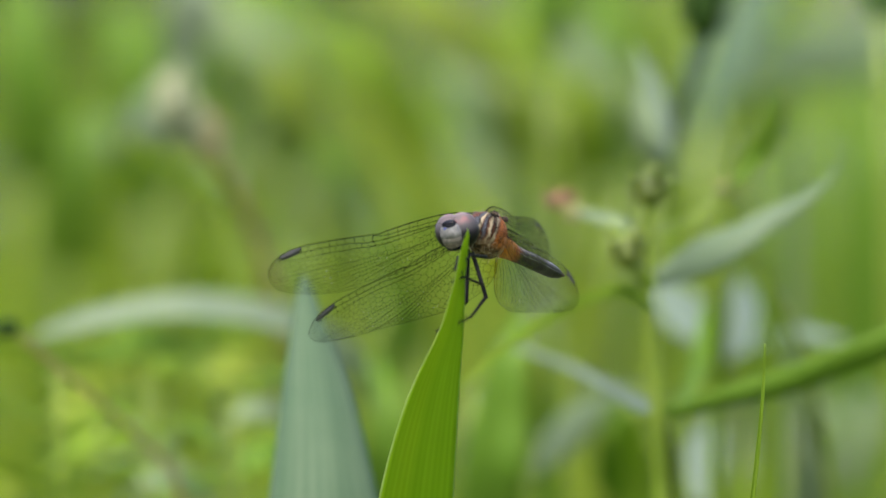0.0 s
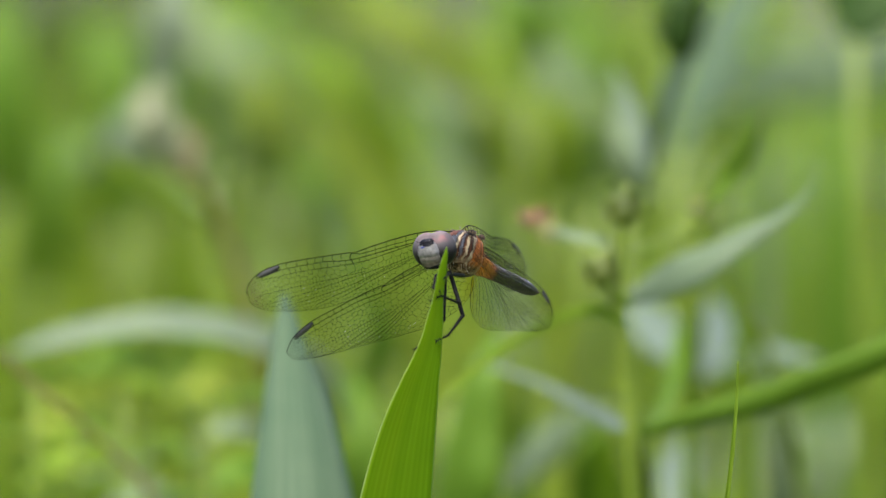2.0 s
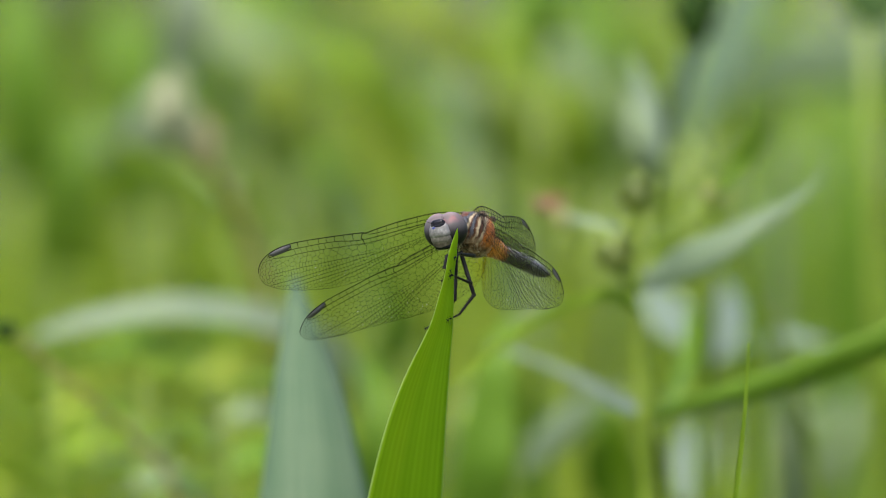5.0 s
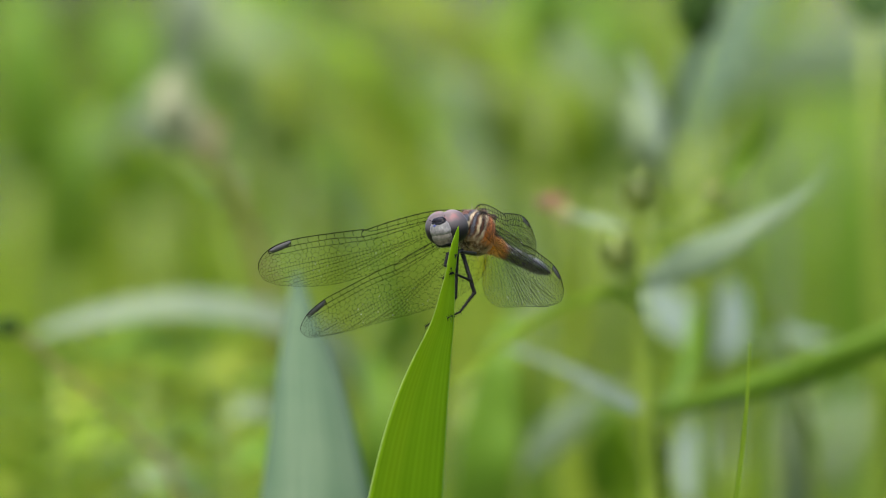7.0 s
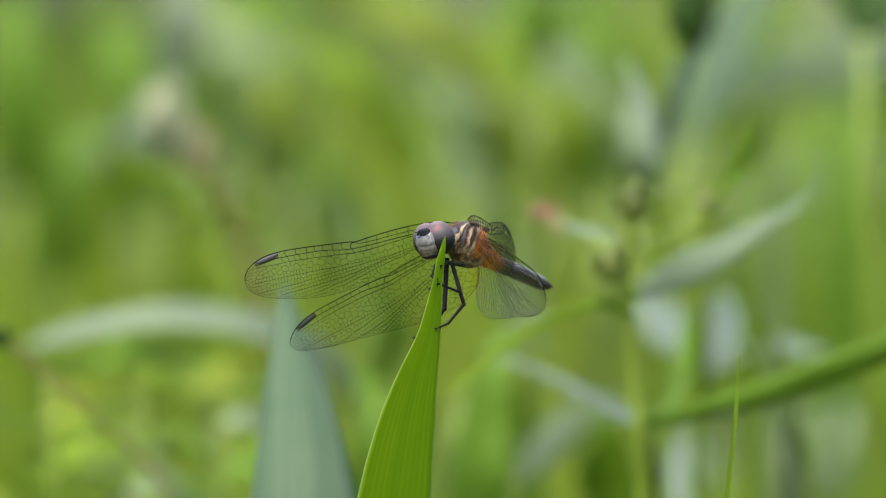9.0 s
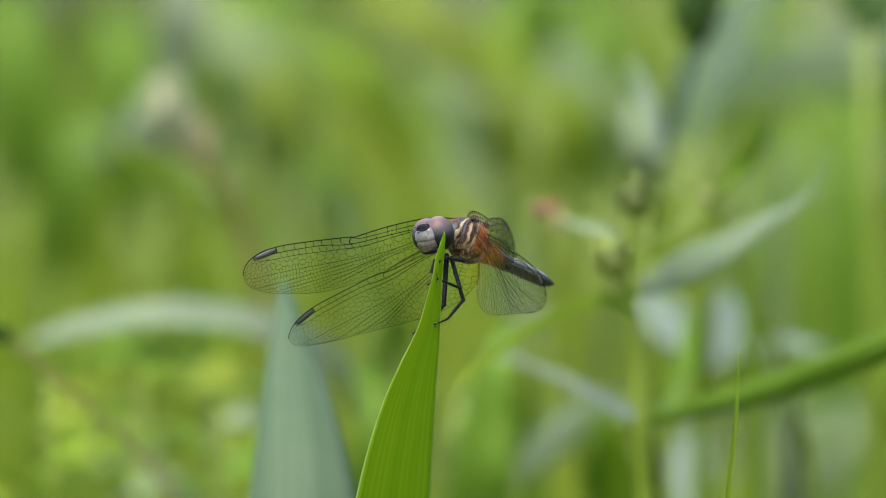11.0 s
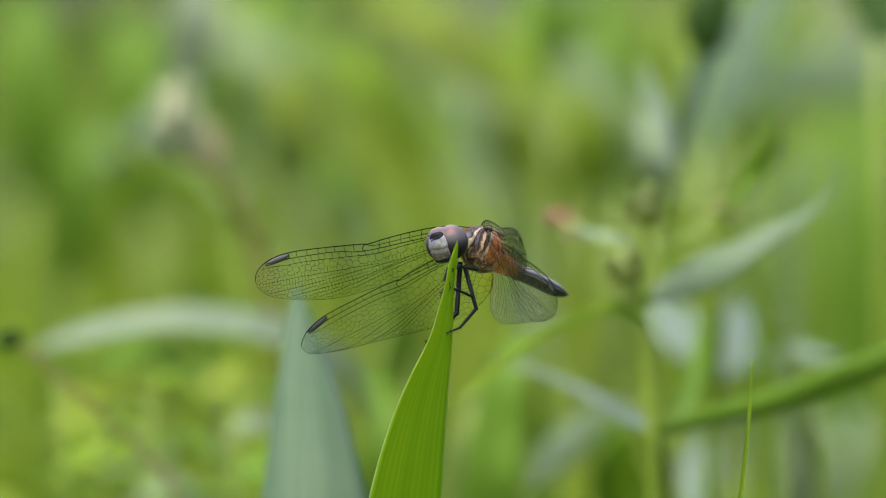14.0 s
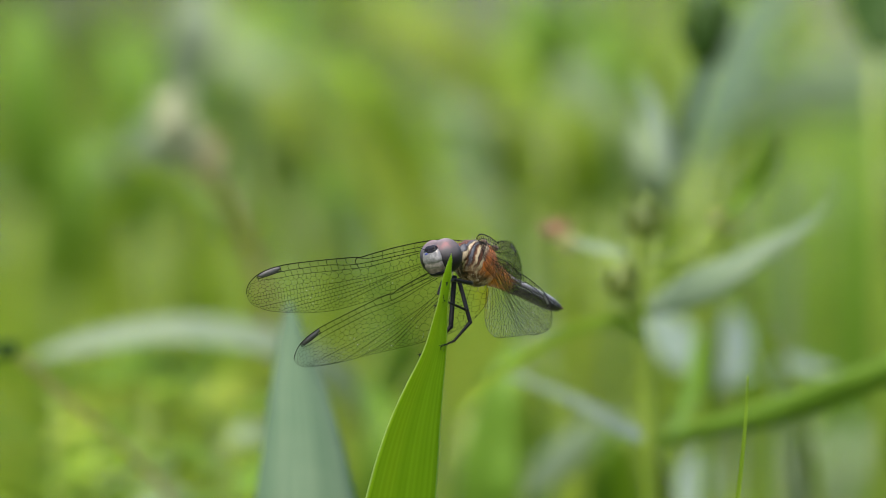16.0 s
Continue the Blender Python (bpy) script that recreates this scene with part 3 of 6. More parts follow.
# ---- the leafy flowering plant behind ----
def leafy_plant():
    base = (40.2, 216.0, 0.0)
    t = thing("meadow_plant", base, "leafy green meadow plant with buds and long pale leaves", "plant")
    stalk(t, base, [(31.78, 175.2, 612.66), (31.11, 177.6, 603.69), (30.62, 180.0, 594.69), (31.56, 182.4, 583.86), (32.70, 184.8, 571.19), (33.34, 189.6, 558.42), (41.0, 199.2, 420.0), (40.1, 208.8, 200.0), (40.2, 216.0, -15.0)],
          (0.4, 0.6, 0.8, 0.9, 1.1, 1.3, 1.8, 2.4, 3), M_FRESHSTALK, n=40)
    bud(t, base, (30.97, 170.4, 608.32), (3.0, 2.4, 3.3), M_BUD, seed=1, label="olive-brown flower bud")
    bud(t, base, (27.49, 165.6, 598.66), (2.9, 2.4, 3.2), M_BUD, seed=2, label="olive-brown flower bud")
    bud(t, base, (30.79, 170.4, 593.64), (1.2, 1.2, 1.5), M_LIME, seed=3, label="yellow-green leaf node")
    stalk(t, base, [(30.71, 175.2, 593.36), (28.73, 170.4, 595.61), (27.31, 165.6, 597.86)], (0.7, 0.6, 0.5), M_STALK, "stalk", 8)
    # long pale leaf
    leaf(t, base, [(63.1, 196.0, 616.3), (61.4, 196.0, 611.9), (57.8, 196.0, 608.1), (51.4, 196.0, 604.5), (46.9, 195.0, 601.6), (40.5, 192.0, 598.2), (32.18, 186.0, 594.22)],
         [0.3, 1.2, 2.2, 4.2, 5.4, 6.0, 2.4], (0.3, 0.5, 0.85), M_SAGE, "long pale green leaf", fold=0.08)
    # long blade arching over towards the perch
    leaf(t, base, [(0.53, 150.0, 577.11), (5.84, 152.0, 581.95), (12.07, 156.0, 586.78), (19.24, 162.0, 590.74), (25.56, 168.0, 592.76), (29.25, 174.0, 591.57), (31.88, 180.0, 589.28)],
         [0.3, 1.1, 1.4, 1.7, 2.1, 1.9, 0.9], (0.3, 0.3, 0.9), M_LIME, "narrow arching yellow-green leaf", n=26)
    # pale blue leaf drooping
    leaf(t, base, [(8.01, 235.0, 584.26), (13.55, 230.0, 582.27), (19.96, 222.0, 579.77), (25.35, 212.0, 577.13), (29.72, 200.0, 574.56), (33.12, 188.0, 573.39)],
         [0.3, 1.1, 1.6, 2.2, 2.4, 1.0], (0.3, 0.25, 0.9), M_SILVER, "pale bluish leaf")
    # long green leaf rising to one side
    leaf(t, base, [(87.89, 180.0, 589.28), (77.08, 180.0, 587.03), (66.28, 180.0, 582.80), (53.67, 180.0, 578.30), (42.93, 182.4, 575.56), (32.70, 184.8, 572.54)],
         [0.6, 4.6, 5.2, 4.6, 3.4, 1.6], (0.3, -0.3, 0.85), M_DEEP, "long mid-green leaf", fold=0.18)
    # dark leaf below the node, its shade painted in
    leaf(t, base, [(36.08, 199.2, 557.72), (34.61, 194.4, 562.84), (33.61, 189.6, 568.39), (32.70, 184.8, 572.54)], [0.4, 3.0, 3.6, 1.6], (0.9, 0.5, 0.2), M_DARK, "dark green leaf with painted shade")
    leaf(t, base, [(42.8, 275.0, 591.04), (42.2, 268.0, 585.85), (41.0, 255.0, 580.31), (38.2, 230.0, 575.03), (33.16, 190.0, 572.00)], [0.5, 2.4, 2.8, 2.4, 1.2], (1, 0.2, 0.1), M_DEEP, "yellow-green upright leaf")
    # small curved side leaf on a thin stalk with a bud at its foot
    leaf(t, base, [(51.6, 200.0, 623.3), (51.2, 200.0, 619.2), (48.9, 200.0, 614.7), (46.6, 199.0, 611.0), (43.8, 198.0, 608.3)], [0.3, 1.5, 2.5, 1.8, 0.5], (0.8, 0.2, 0.4), M_DEEP, "small curved olive-green leaf")
    bud(t, base, (43.4, 197.5, 607.9), (1.3, 1.0, 1.1), M_BUD, seed=7, label="small olive-brown bud")
    stalk(t, base, [(43.6, 197.8, 608.0), (38.5, 192.0, 604.2), (31.2, 177.6, 601.5)], (0.35, 0.35, 0.4), M_STALK, "stalk", 10)
    # small withered flower on its own stalk with a pale bract
    bud(t, base, (19.66, 197.0, 604.82), (1.7, 1.2, 1.5), M_TAN, "flower", 6, "withered tan flower")
    stalk(t, base, [(30.57, 177.6, 596.49), (26.73, 184.8, 601.90), (20.53, 194.4, 605.09), (17.86, 199.2, 606.83)], (0.5, 0.4, 0.4, 0.3), M_STALK, "stalk", 10)
    bud(t, base, (17.50, 199.2, 607.02), (2.3, 1.4, 1.6), M_PINK, "flower", 5, "withered reddish flower")
    leaf(t, base, [(29.26, 184.8, 602.62), (25.87, 187.2, 603.71), (22.28, 189.6, 604.62), (19.62, 194.4, 605.18)], [0.2, 2.4, 2.0, 0.6], (0.2, 0.6, 0.8), M_PALE, "pale green bract", 10)
    return t


leafy_plant()


def pale_plant():
    base = (62.8, 444.0, 0.0)
    t = thing("silvery_plant", base, "plant with silvery pale leaves in the meadow", "plant")
    stalk(t, base, [(46.07, 319.2, 601.08), (45.90, 324.0, 590.29), (45.95, 333.6, 578.41), (45.93, 348.0, 564.31), (45.70, 362.4, 548.99), (60.9, 408.0, 350.0), (62.8, 444.0, -15.0)], (0.5, 1.4, 1.6, 1.8, 2, 2.4, 2.8), M_STALK, n=30)
    for pts, w, lab in (
        ([(35.77, 367.2, 594.07), (38.78, 357.6, 590.11), (41.79, 345.6, 586.20), (44.53, 336.0, 583.31), (45.83, 328.8, 580.43)], [0.6, 6.5, 7.5, 5.0, 1.4], "silvery oval leaf"),
        ([(50.37, 379.2, 594.03), (51.38, 364.8, 589.56), (51.36, 350.4, 585.17), (49.83, 338.4, 581.31), (46.08, 331.2, 578.43)], [0.6, 5.0, 6.5, 4.5, 1.4], "silvery oval leaf"),
        ([(67.79, 312.0, 583.54), (63.01, 314.4, 584.49), (59.27, 319.2, 585.23), (55.51, 324.0, 584.41), (46.08, 331.2, 578.93)], [0.6, 4.6, 6.2, 4.0, 1.4], "silvery oval leaf"),
        ([(42.96, 312.0, 555.29), (43.42, 319.0, 560.98), (44.06, 329.0, 566.66), (45.67, 338.0, 570.94)], [3.0, 6.5, 6.5, 1.2], "silvery drooping leaf"),
        ([(13.92, 336.0, 559.61), (17.40, 338.0, 565.01), (21.87, 340.0, 569.42), (26.37, 343.0, 573.14), (33.35, 345.0, 575.29), (46.13, 348.0, 566.30)], [0.6, 6.0, 6.8, 4.0, 1.0, 0.8], "silvery pointed leaf"),
    ):
        side = {"silvery pointed leaf": (0.65, -0.35, -0.65), "silvery drooping leaf": (0.95, 0.3, 0.1)}.get(lab, (0.8, 0.1, 0.5) if pts[0][1] > pts[-1][1] + 5 else (0.4, 0.9, 0.4))
        leaf(t, base, pts, w, side, M_DULL if lab == "silvery pointed leaf" else M_SILVER, lab, 12)
    return t


pale_plant()


def thin_leaf_plant():
    base = (76.1, 300.0, 0.0)
    t = thing("slender_plant", base, "slender stalk with a narrow olive leaf and brown bud", "plant")
    stalk(t, base, [(45.01, 240.0, 608.50), (51.21, 247.2, 596.34), (58.11, 256.8, 581.23), (63.53, 276.0, 556.21), (70.5, 290.4, 300.0), (76.1, 300.0, -15.0)], (0.4, 0.6, 0.7, 0.9, 1.2, 1.5), M_STALK, n=24)
    leaf(t, base, [(55.61, 232.8, 625.67), (54.12, 232.8, 621.02), (51.59, 235.2, 615.46), (48.12, 237.6, 611.10), (45.01, 240.0, 608.50)], [0.2, 2.2, 3.2, 2.8, 0.9], (0.6, 0.7, 0.4), M_BUD, "narrow olive leaf", 12)
    bud(t, base, (45.32, 237.6, 608.95), (1.5, 1.2, 1.1), M_BROWNSTALK, seed=7, label="brown bud")


thin_leaf_plant()


def dark_stem_plant():
    base = (18.6, 696.0, 0.0)
    t = thing("tall_stem_plant", base, "tall bluish stem with a dark bud and big grey-green leaves", "plant")
    stalk(t, base, [(45.33, 328.8, 649.27), (43.66, 328.8, 637.47), (40.63, 333.6, 625.74), (38.13, 393.6, 614.37), (36.76, 588.0, 595.60), (32.12, 652.8, 569.86), (26.66, 681.6, 539.95), (18.6, 696.0, 300.0), (18.6, 696.0, -15.0)],
          (1.3, 1.4, 1.4, 1.2, 1.3, 1.6, 2, 2.4, 3), M_BLUESTALK, n=40)
    bud(t, base, (43.8, 324.0, 641.0), (4.6, 4.0, 7.6), M_DARKBUD_AND_SHADE, seed=9, label="dark green bud")
    leaf(t, base, [(31.54, 300.0, 633.95), (33.91, 297.6, 628.11), (36.27, 295.2, 621.32), (36.61, 292.8, 614.55)], [0.6, 3.0, 3.0, 1.2], (0.8, 0.6, 0.2), M_SILVER, "pale green leaf", 14)
    return t


tall_stem = dark_stem_plant()


def seed_plant():
    base = (-23.0, 465.6, 0.0)
    t = thing("seed_head_plant", base, "brown-stalked plant with a cream seed head", "plant")
    stalk(t, base, [(-47.75, 372.0, 624.28), (-41.87, 379.2, 615.27), (-36.02, 390.0, 604.17), (-31.11, 400.8, 587.82), (-25.27, 422.4, 562.83), (-25.1, 444.0, 430.0), (-23.0, 465.6, -15.0)], (0.6, 0.9, 1, 1.1, 1.4, 1.8, 2.4), M_BROWNSTALK, n=30)
    for k, (c, r, m, lab) in enumerate((((-49.2, 366.0, 625.5), (3.4, 2.6, 5.6), M_CREAM, "fluffy cream seed head"), ((-46.5, 370.0, 620.5), (3.6, 2.6, 5.0), M_CREAM, "fluffy cream seed head"),
                                        ((-43.2, 372.0, 618.0), (3.0, 2.4, 4.8), M_TAN, "fluffy tan seed head"), ((-51.5, 368.0, 620.0), (2.8, 2.2, 4.4), M_PALE, "green seed head"))):
        bud(t, base, c, r, m, "seed_head", 11 + k, lab)
    leaf(t, base, [(-58.83, 372.0, 619.24), (-52.89, 375.6, 615.24), (-46.01, 382.8, 611.25), (-37.98, 386.4, 606.19)], [0.5, 4.5, 4.5, 1.2], (0.3, 0.7, 0.7), M_LIME, "yellow-green leaf")
    return t


seed_stalk = seed_plant()


def dark_bud_plant():
    base = (-24.0, 312.0, 0.0)
    t = thing("budded_stalk", base, "thin reddish-brown stalk ending in a dark bud", "plant")
    stalk(t, base, [(-70.92, 204.0, 587.11), (-66.36, 208.8, 583.14), (-59.28, 216.0, 577.08), (-51.37, 228.0, 569.49), (-44.33, 242.4, 558.94), (-32.4, 276.0, 350.0), (-24.0, 312.0, -15.0)], (0.3, 0.4, 0.45, 0.5, 0.6, 0.9, 1.4), M_BROWNSTALK, n=30)
    bud(t, base, (-71.0, 199.2, 586.8), (2.0, 1.6, 1.9), M_DARKBUD_AND_SHADE, seed=15, label="dark brown bud")


dark_bud_plant()


def low_herb(foot, top, mats, label, seed, n=19, span=34):
    """A bushy herb: a stem with narrow leaves in pairs, the upper ones smaller."""
    rnd = random.Random(seed)
    t = thing("low_herb", foot, label, "herb", group="low herbs")
    f, e = np.array(foot, float), np.array(top, float)
    stalk(t, foot, [tuple(e), tuple(e * 0.7 + f * 0.3 + np.array((3, 4, 0))), tuple(f + np.array((0, 0, -15)))], (0.3, 0.6, 1.6), M_STALK, n=14)
    for i in range(n):
        k = i / n
        z = e + (f - e) * (0.0 + 0.34 * k) + np.array((2 * k, 3 * k, 0))
        for s in (1, -1):
            a = rnd.uniform(-0.7, 0.7) + (0 if s > 0 else math.pi)
            l = span * (0.45 + 0.55 * k) * rnd.uniform(0.7, 1.2)
            d = np.array((math.cos(a), math.sin(a), 0))
            w = rnd.uniform(1.7, 3.4)
            pts = [tuple(z + d * l + np.array((0, 0, l * rnd.uniform(-0.35, 0.3)))), tuple(z + d * l * 0.6 + np.array((0, 0, l * 0.16))), tuple(z + d * l * 0.25 + np.array((0, 0, l * 0.1))), tuple(z)]
            leaf(t, foot, pts, [0.3, w, w * 0.9, 0.6], (-d[1], d[0], rnd.uniform(0.1, 0.5)), mats[(i * 2 + (s > 0)) % len(mats)], "", 8)


low_herb((-56.8, 312.0, 0.0), (-65.28, 252.0, 581.28), (M_LIME, M_GREEN, M_GREEN, M_LIME), "bushy yellow-green herb with narrow leaves", 51)
low_herb((-44.3, 360.0, 0.0), (-51.30, 288.0, 578.96), (M_GREEN, M_LIME, M_PALE, M_GREEN, M_YELLOW), "bushy green herb with narrow leaves", 52)
low_herb((-30.8, 336.0, 0.0), (-36.38, 264.0, 576.41), (M_LIME, M_GREEN, M_GREEN), "bushy yellow-green herb on a thin stem", 53)
low_herb((-69.9, 408.0, 0.0), (-60.22, 324.0, 572.64), (M_LIME, M_GREEN, M_GREEN, M_PALE), "bushy green herb with narrow leaves", 54)


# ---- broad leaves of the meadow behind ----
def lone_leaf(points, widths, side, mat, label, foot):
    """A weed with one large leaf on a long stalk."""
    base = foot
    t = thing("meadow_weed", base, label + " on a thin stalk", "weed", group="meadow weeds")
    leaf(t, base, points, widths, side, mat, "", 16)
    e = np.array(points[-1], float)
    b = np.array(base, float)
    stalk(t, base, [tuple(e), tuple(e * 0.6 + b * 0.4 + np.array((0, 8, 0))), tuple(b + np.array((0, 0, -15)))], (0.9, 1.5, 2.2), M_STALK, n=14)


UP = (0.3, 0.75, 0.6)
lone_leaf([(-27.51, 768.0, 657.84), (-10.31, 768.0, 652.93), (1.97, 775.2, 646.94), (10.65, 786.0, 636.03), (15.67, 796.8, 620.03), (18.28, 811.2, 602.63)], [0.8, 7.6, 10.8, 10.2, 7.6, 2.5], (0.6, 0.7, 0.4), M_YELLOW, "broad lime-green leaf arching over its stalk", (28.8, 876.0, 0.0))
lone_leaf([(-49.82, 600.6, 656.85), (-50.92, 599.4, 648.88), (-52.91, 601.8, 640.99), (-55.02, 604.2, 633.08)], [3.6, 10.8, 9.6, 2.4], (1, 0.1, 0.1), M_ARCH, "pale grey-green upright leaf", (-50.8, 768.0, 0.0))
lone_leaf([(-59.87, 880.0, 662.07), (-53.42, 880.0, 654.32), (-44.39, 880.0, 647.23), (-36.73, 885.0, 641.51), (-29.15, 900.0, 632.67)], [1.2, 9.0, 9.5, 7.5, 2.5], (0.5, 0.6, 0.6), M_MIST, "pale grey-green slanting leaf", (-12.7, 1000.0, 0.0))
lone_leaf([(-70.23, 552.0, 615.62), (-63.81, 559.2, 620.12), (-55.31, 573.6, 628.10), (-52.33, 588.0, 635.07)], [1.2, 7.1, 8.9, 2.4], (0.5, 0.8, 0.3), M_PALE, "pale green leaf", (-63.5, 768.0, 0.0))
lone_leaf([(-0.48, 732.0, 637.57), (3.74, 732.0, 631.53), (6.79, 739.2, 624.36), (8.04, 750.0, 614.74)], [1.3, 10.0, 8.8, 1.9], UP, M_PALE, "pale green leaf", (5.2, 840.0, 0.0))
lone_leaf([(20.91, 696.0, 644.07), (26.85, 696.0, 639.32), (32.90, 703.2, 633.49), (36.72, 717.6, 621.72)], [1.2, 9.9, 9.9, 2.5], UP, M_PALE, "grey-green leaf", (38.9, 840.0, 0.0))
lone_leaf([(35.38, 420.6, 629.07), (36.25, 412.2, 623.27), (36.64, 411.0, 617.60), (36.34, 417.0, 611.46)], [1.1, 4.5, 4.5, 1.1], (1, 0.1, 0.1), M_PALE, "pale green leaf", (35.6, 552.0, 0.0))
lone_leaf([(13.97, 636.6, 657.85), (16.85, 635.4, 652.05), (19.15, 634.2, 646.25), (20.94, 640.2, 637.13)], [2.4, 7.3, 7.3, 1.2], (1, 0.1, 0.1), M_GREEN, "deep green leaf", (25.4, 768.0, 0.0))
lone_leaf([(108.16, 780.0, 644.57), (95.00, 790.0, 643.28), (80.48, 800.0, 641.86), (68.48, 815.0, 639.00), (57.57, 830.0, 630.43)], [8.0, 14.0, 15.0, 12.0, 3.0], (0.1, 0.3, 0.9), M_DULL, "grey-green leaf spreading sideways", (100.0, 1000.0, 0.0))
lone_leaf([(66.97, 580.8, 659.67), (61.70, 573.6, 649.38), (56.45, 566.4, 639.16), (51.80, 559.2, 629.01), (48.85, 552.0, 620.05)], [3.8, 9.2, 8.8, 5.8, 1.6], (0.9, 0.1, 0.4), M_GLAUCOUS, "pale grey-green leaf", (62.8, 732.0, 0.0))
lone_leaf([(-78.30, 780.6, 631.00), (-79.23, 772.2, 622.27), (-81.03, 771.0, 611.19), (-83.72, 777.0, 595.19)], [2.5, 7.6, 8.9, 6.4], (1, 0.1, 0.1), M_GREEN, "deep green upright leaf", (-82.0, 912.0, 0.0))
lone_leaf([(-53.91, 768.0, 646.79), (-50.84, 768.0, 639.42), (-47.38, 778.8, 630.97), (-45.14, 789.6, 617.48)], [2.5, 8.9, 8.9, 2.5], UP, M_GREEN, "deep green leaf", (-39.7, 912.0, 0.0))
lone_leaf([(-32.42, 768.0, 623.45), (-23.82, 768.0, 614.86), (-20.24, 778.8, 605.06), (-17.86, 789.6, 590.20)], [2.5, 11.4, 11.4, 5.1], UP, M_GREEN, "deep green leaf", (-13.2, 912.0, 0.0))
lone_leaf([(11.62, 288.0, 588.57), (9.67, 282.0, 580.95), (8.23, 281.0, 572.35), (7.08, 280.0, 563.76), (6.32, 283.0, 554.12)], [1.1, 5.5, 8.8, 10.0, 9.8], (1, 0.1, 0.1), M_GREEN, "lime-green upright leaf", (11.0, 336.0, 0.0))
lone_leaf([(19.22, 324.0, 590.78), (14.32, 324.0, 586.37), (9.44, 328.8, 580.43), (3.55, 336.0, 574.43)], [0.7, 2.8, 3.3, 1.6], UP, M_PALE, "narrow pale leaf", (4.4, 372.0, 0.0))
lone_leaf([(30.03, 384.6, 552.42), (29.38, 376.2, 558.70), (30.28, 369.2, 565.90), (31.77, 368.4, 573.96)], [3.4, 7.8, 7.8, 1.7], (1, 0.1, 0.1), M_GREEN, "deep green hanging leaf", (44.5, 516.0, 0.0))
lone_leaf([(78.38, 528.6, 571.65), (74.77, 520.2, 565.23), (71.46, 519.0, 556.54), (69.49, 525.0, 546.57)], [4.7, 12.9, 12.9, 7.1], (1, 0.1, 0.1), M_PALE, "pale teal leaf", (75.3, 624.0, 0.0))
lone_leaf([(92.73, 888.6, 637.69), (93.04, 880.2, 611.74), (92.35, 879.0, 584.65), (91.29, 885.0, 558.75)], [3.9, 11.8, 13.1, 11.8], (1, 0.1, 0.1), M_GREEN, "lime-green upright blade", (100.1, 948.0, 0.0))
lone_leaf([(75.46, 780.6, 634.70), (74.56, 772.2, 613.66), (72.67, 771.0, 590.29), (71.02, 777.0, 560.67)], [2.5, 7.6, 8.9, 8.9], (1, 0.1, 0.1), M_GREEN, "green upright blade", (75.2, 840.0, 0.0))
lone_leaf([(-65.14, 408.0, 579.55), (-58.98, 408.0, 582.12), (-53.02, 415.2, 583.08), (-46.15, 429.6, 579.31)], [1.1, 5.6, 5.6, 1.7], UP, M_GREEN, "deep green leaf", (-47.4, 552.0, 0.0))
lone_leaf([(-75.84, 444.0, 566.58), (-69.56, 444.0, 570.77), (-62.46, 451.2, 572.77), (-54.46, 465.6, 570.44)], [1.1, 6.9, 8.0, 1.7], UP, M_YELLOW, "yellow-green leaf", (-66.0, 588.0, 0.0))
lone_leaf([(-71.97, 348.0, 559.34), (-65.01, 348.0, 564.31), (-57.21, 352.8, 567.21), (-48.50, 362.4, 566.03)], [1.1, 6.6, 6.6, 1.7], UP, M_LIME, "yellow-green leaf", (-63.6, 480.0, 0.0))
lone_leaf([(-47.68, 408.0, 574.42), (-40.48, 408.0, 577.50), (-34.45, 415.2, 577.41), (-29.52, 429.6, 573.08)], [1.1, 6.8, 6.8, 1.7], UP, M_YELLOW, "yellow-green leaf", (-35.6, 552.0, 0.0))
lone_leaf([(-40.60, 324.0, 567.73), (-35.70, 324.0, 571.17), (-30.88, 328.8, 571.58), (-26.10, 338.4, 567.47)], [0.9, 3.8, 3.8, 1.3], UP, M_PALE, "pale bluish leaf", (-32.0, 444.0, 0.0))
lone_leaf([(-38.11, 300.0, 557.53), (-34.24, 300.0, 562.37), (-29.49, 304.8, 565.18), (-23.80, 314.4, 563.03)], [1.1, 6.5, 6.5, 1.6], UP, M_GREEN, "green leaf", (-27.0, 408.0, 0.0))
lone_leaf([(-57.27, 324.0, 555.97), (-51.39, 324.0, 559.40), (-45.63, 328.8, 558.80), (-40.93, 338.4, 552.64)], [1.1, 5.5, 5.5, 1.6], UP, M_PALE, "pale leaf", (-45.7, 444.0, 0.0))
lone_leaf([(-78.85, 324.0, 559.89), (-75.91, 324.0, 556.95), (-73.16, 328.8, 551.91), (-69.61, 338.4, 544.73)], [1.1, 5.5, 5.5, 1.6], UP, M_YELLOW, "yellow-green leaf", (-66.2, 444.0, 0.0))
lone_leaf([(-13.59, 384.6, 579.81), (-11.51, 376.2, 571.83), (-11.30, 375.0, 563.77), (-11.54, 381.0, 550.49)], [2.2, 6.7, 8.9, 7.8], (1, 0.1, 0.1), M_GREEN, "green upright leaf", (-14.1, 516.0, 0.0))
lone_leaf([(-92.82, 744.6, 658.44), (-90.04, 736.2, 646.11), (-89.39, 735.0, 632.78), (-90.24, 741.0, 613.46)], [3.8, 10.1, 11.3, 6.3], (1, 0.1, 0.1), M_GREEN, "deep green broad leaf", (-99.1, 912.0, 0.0))
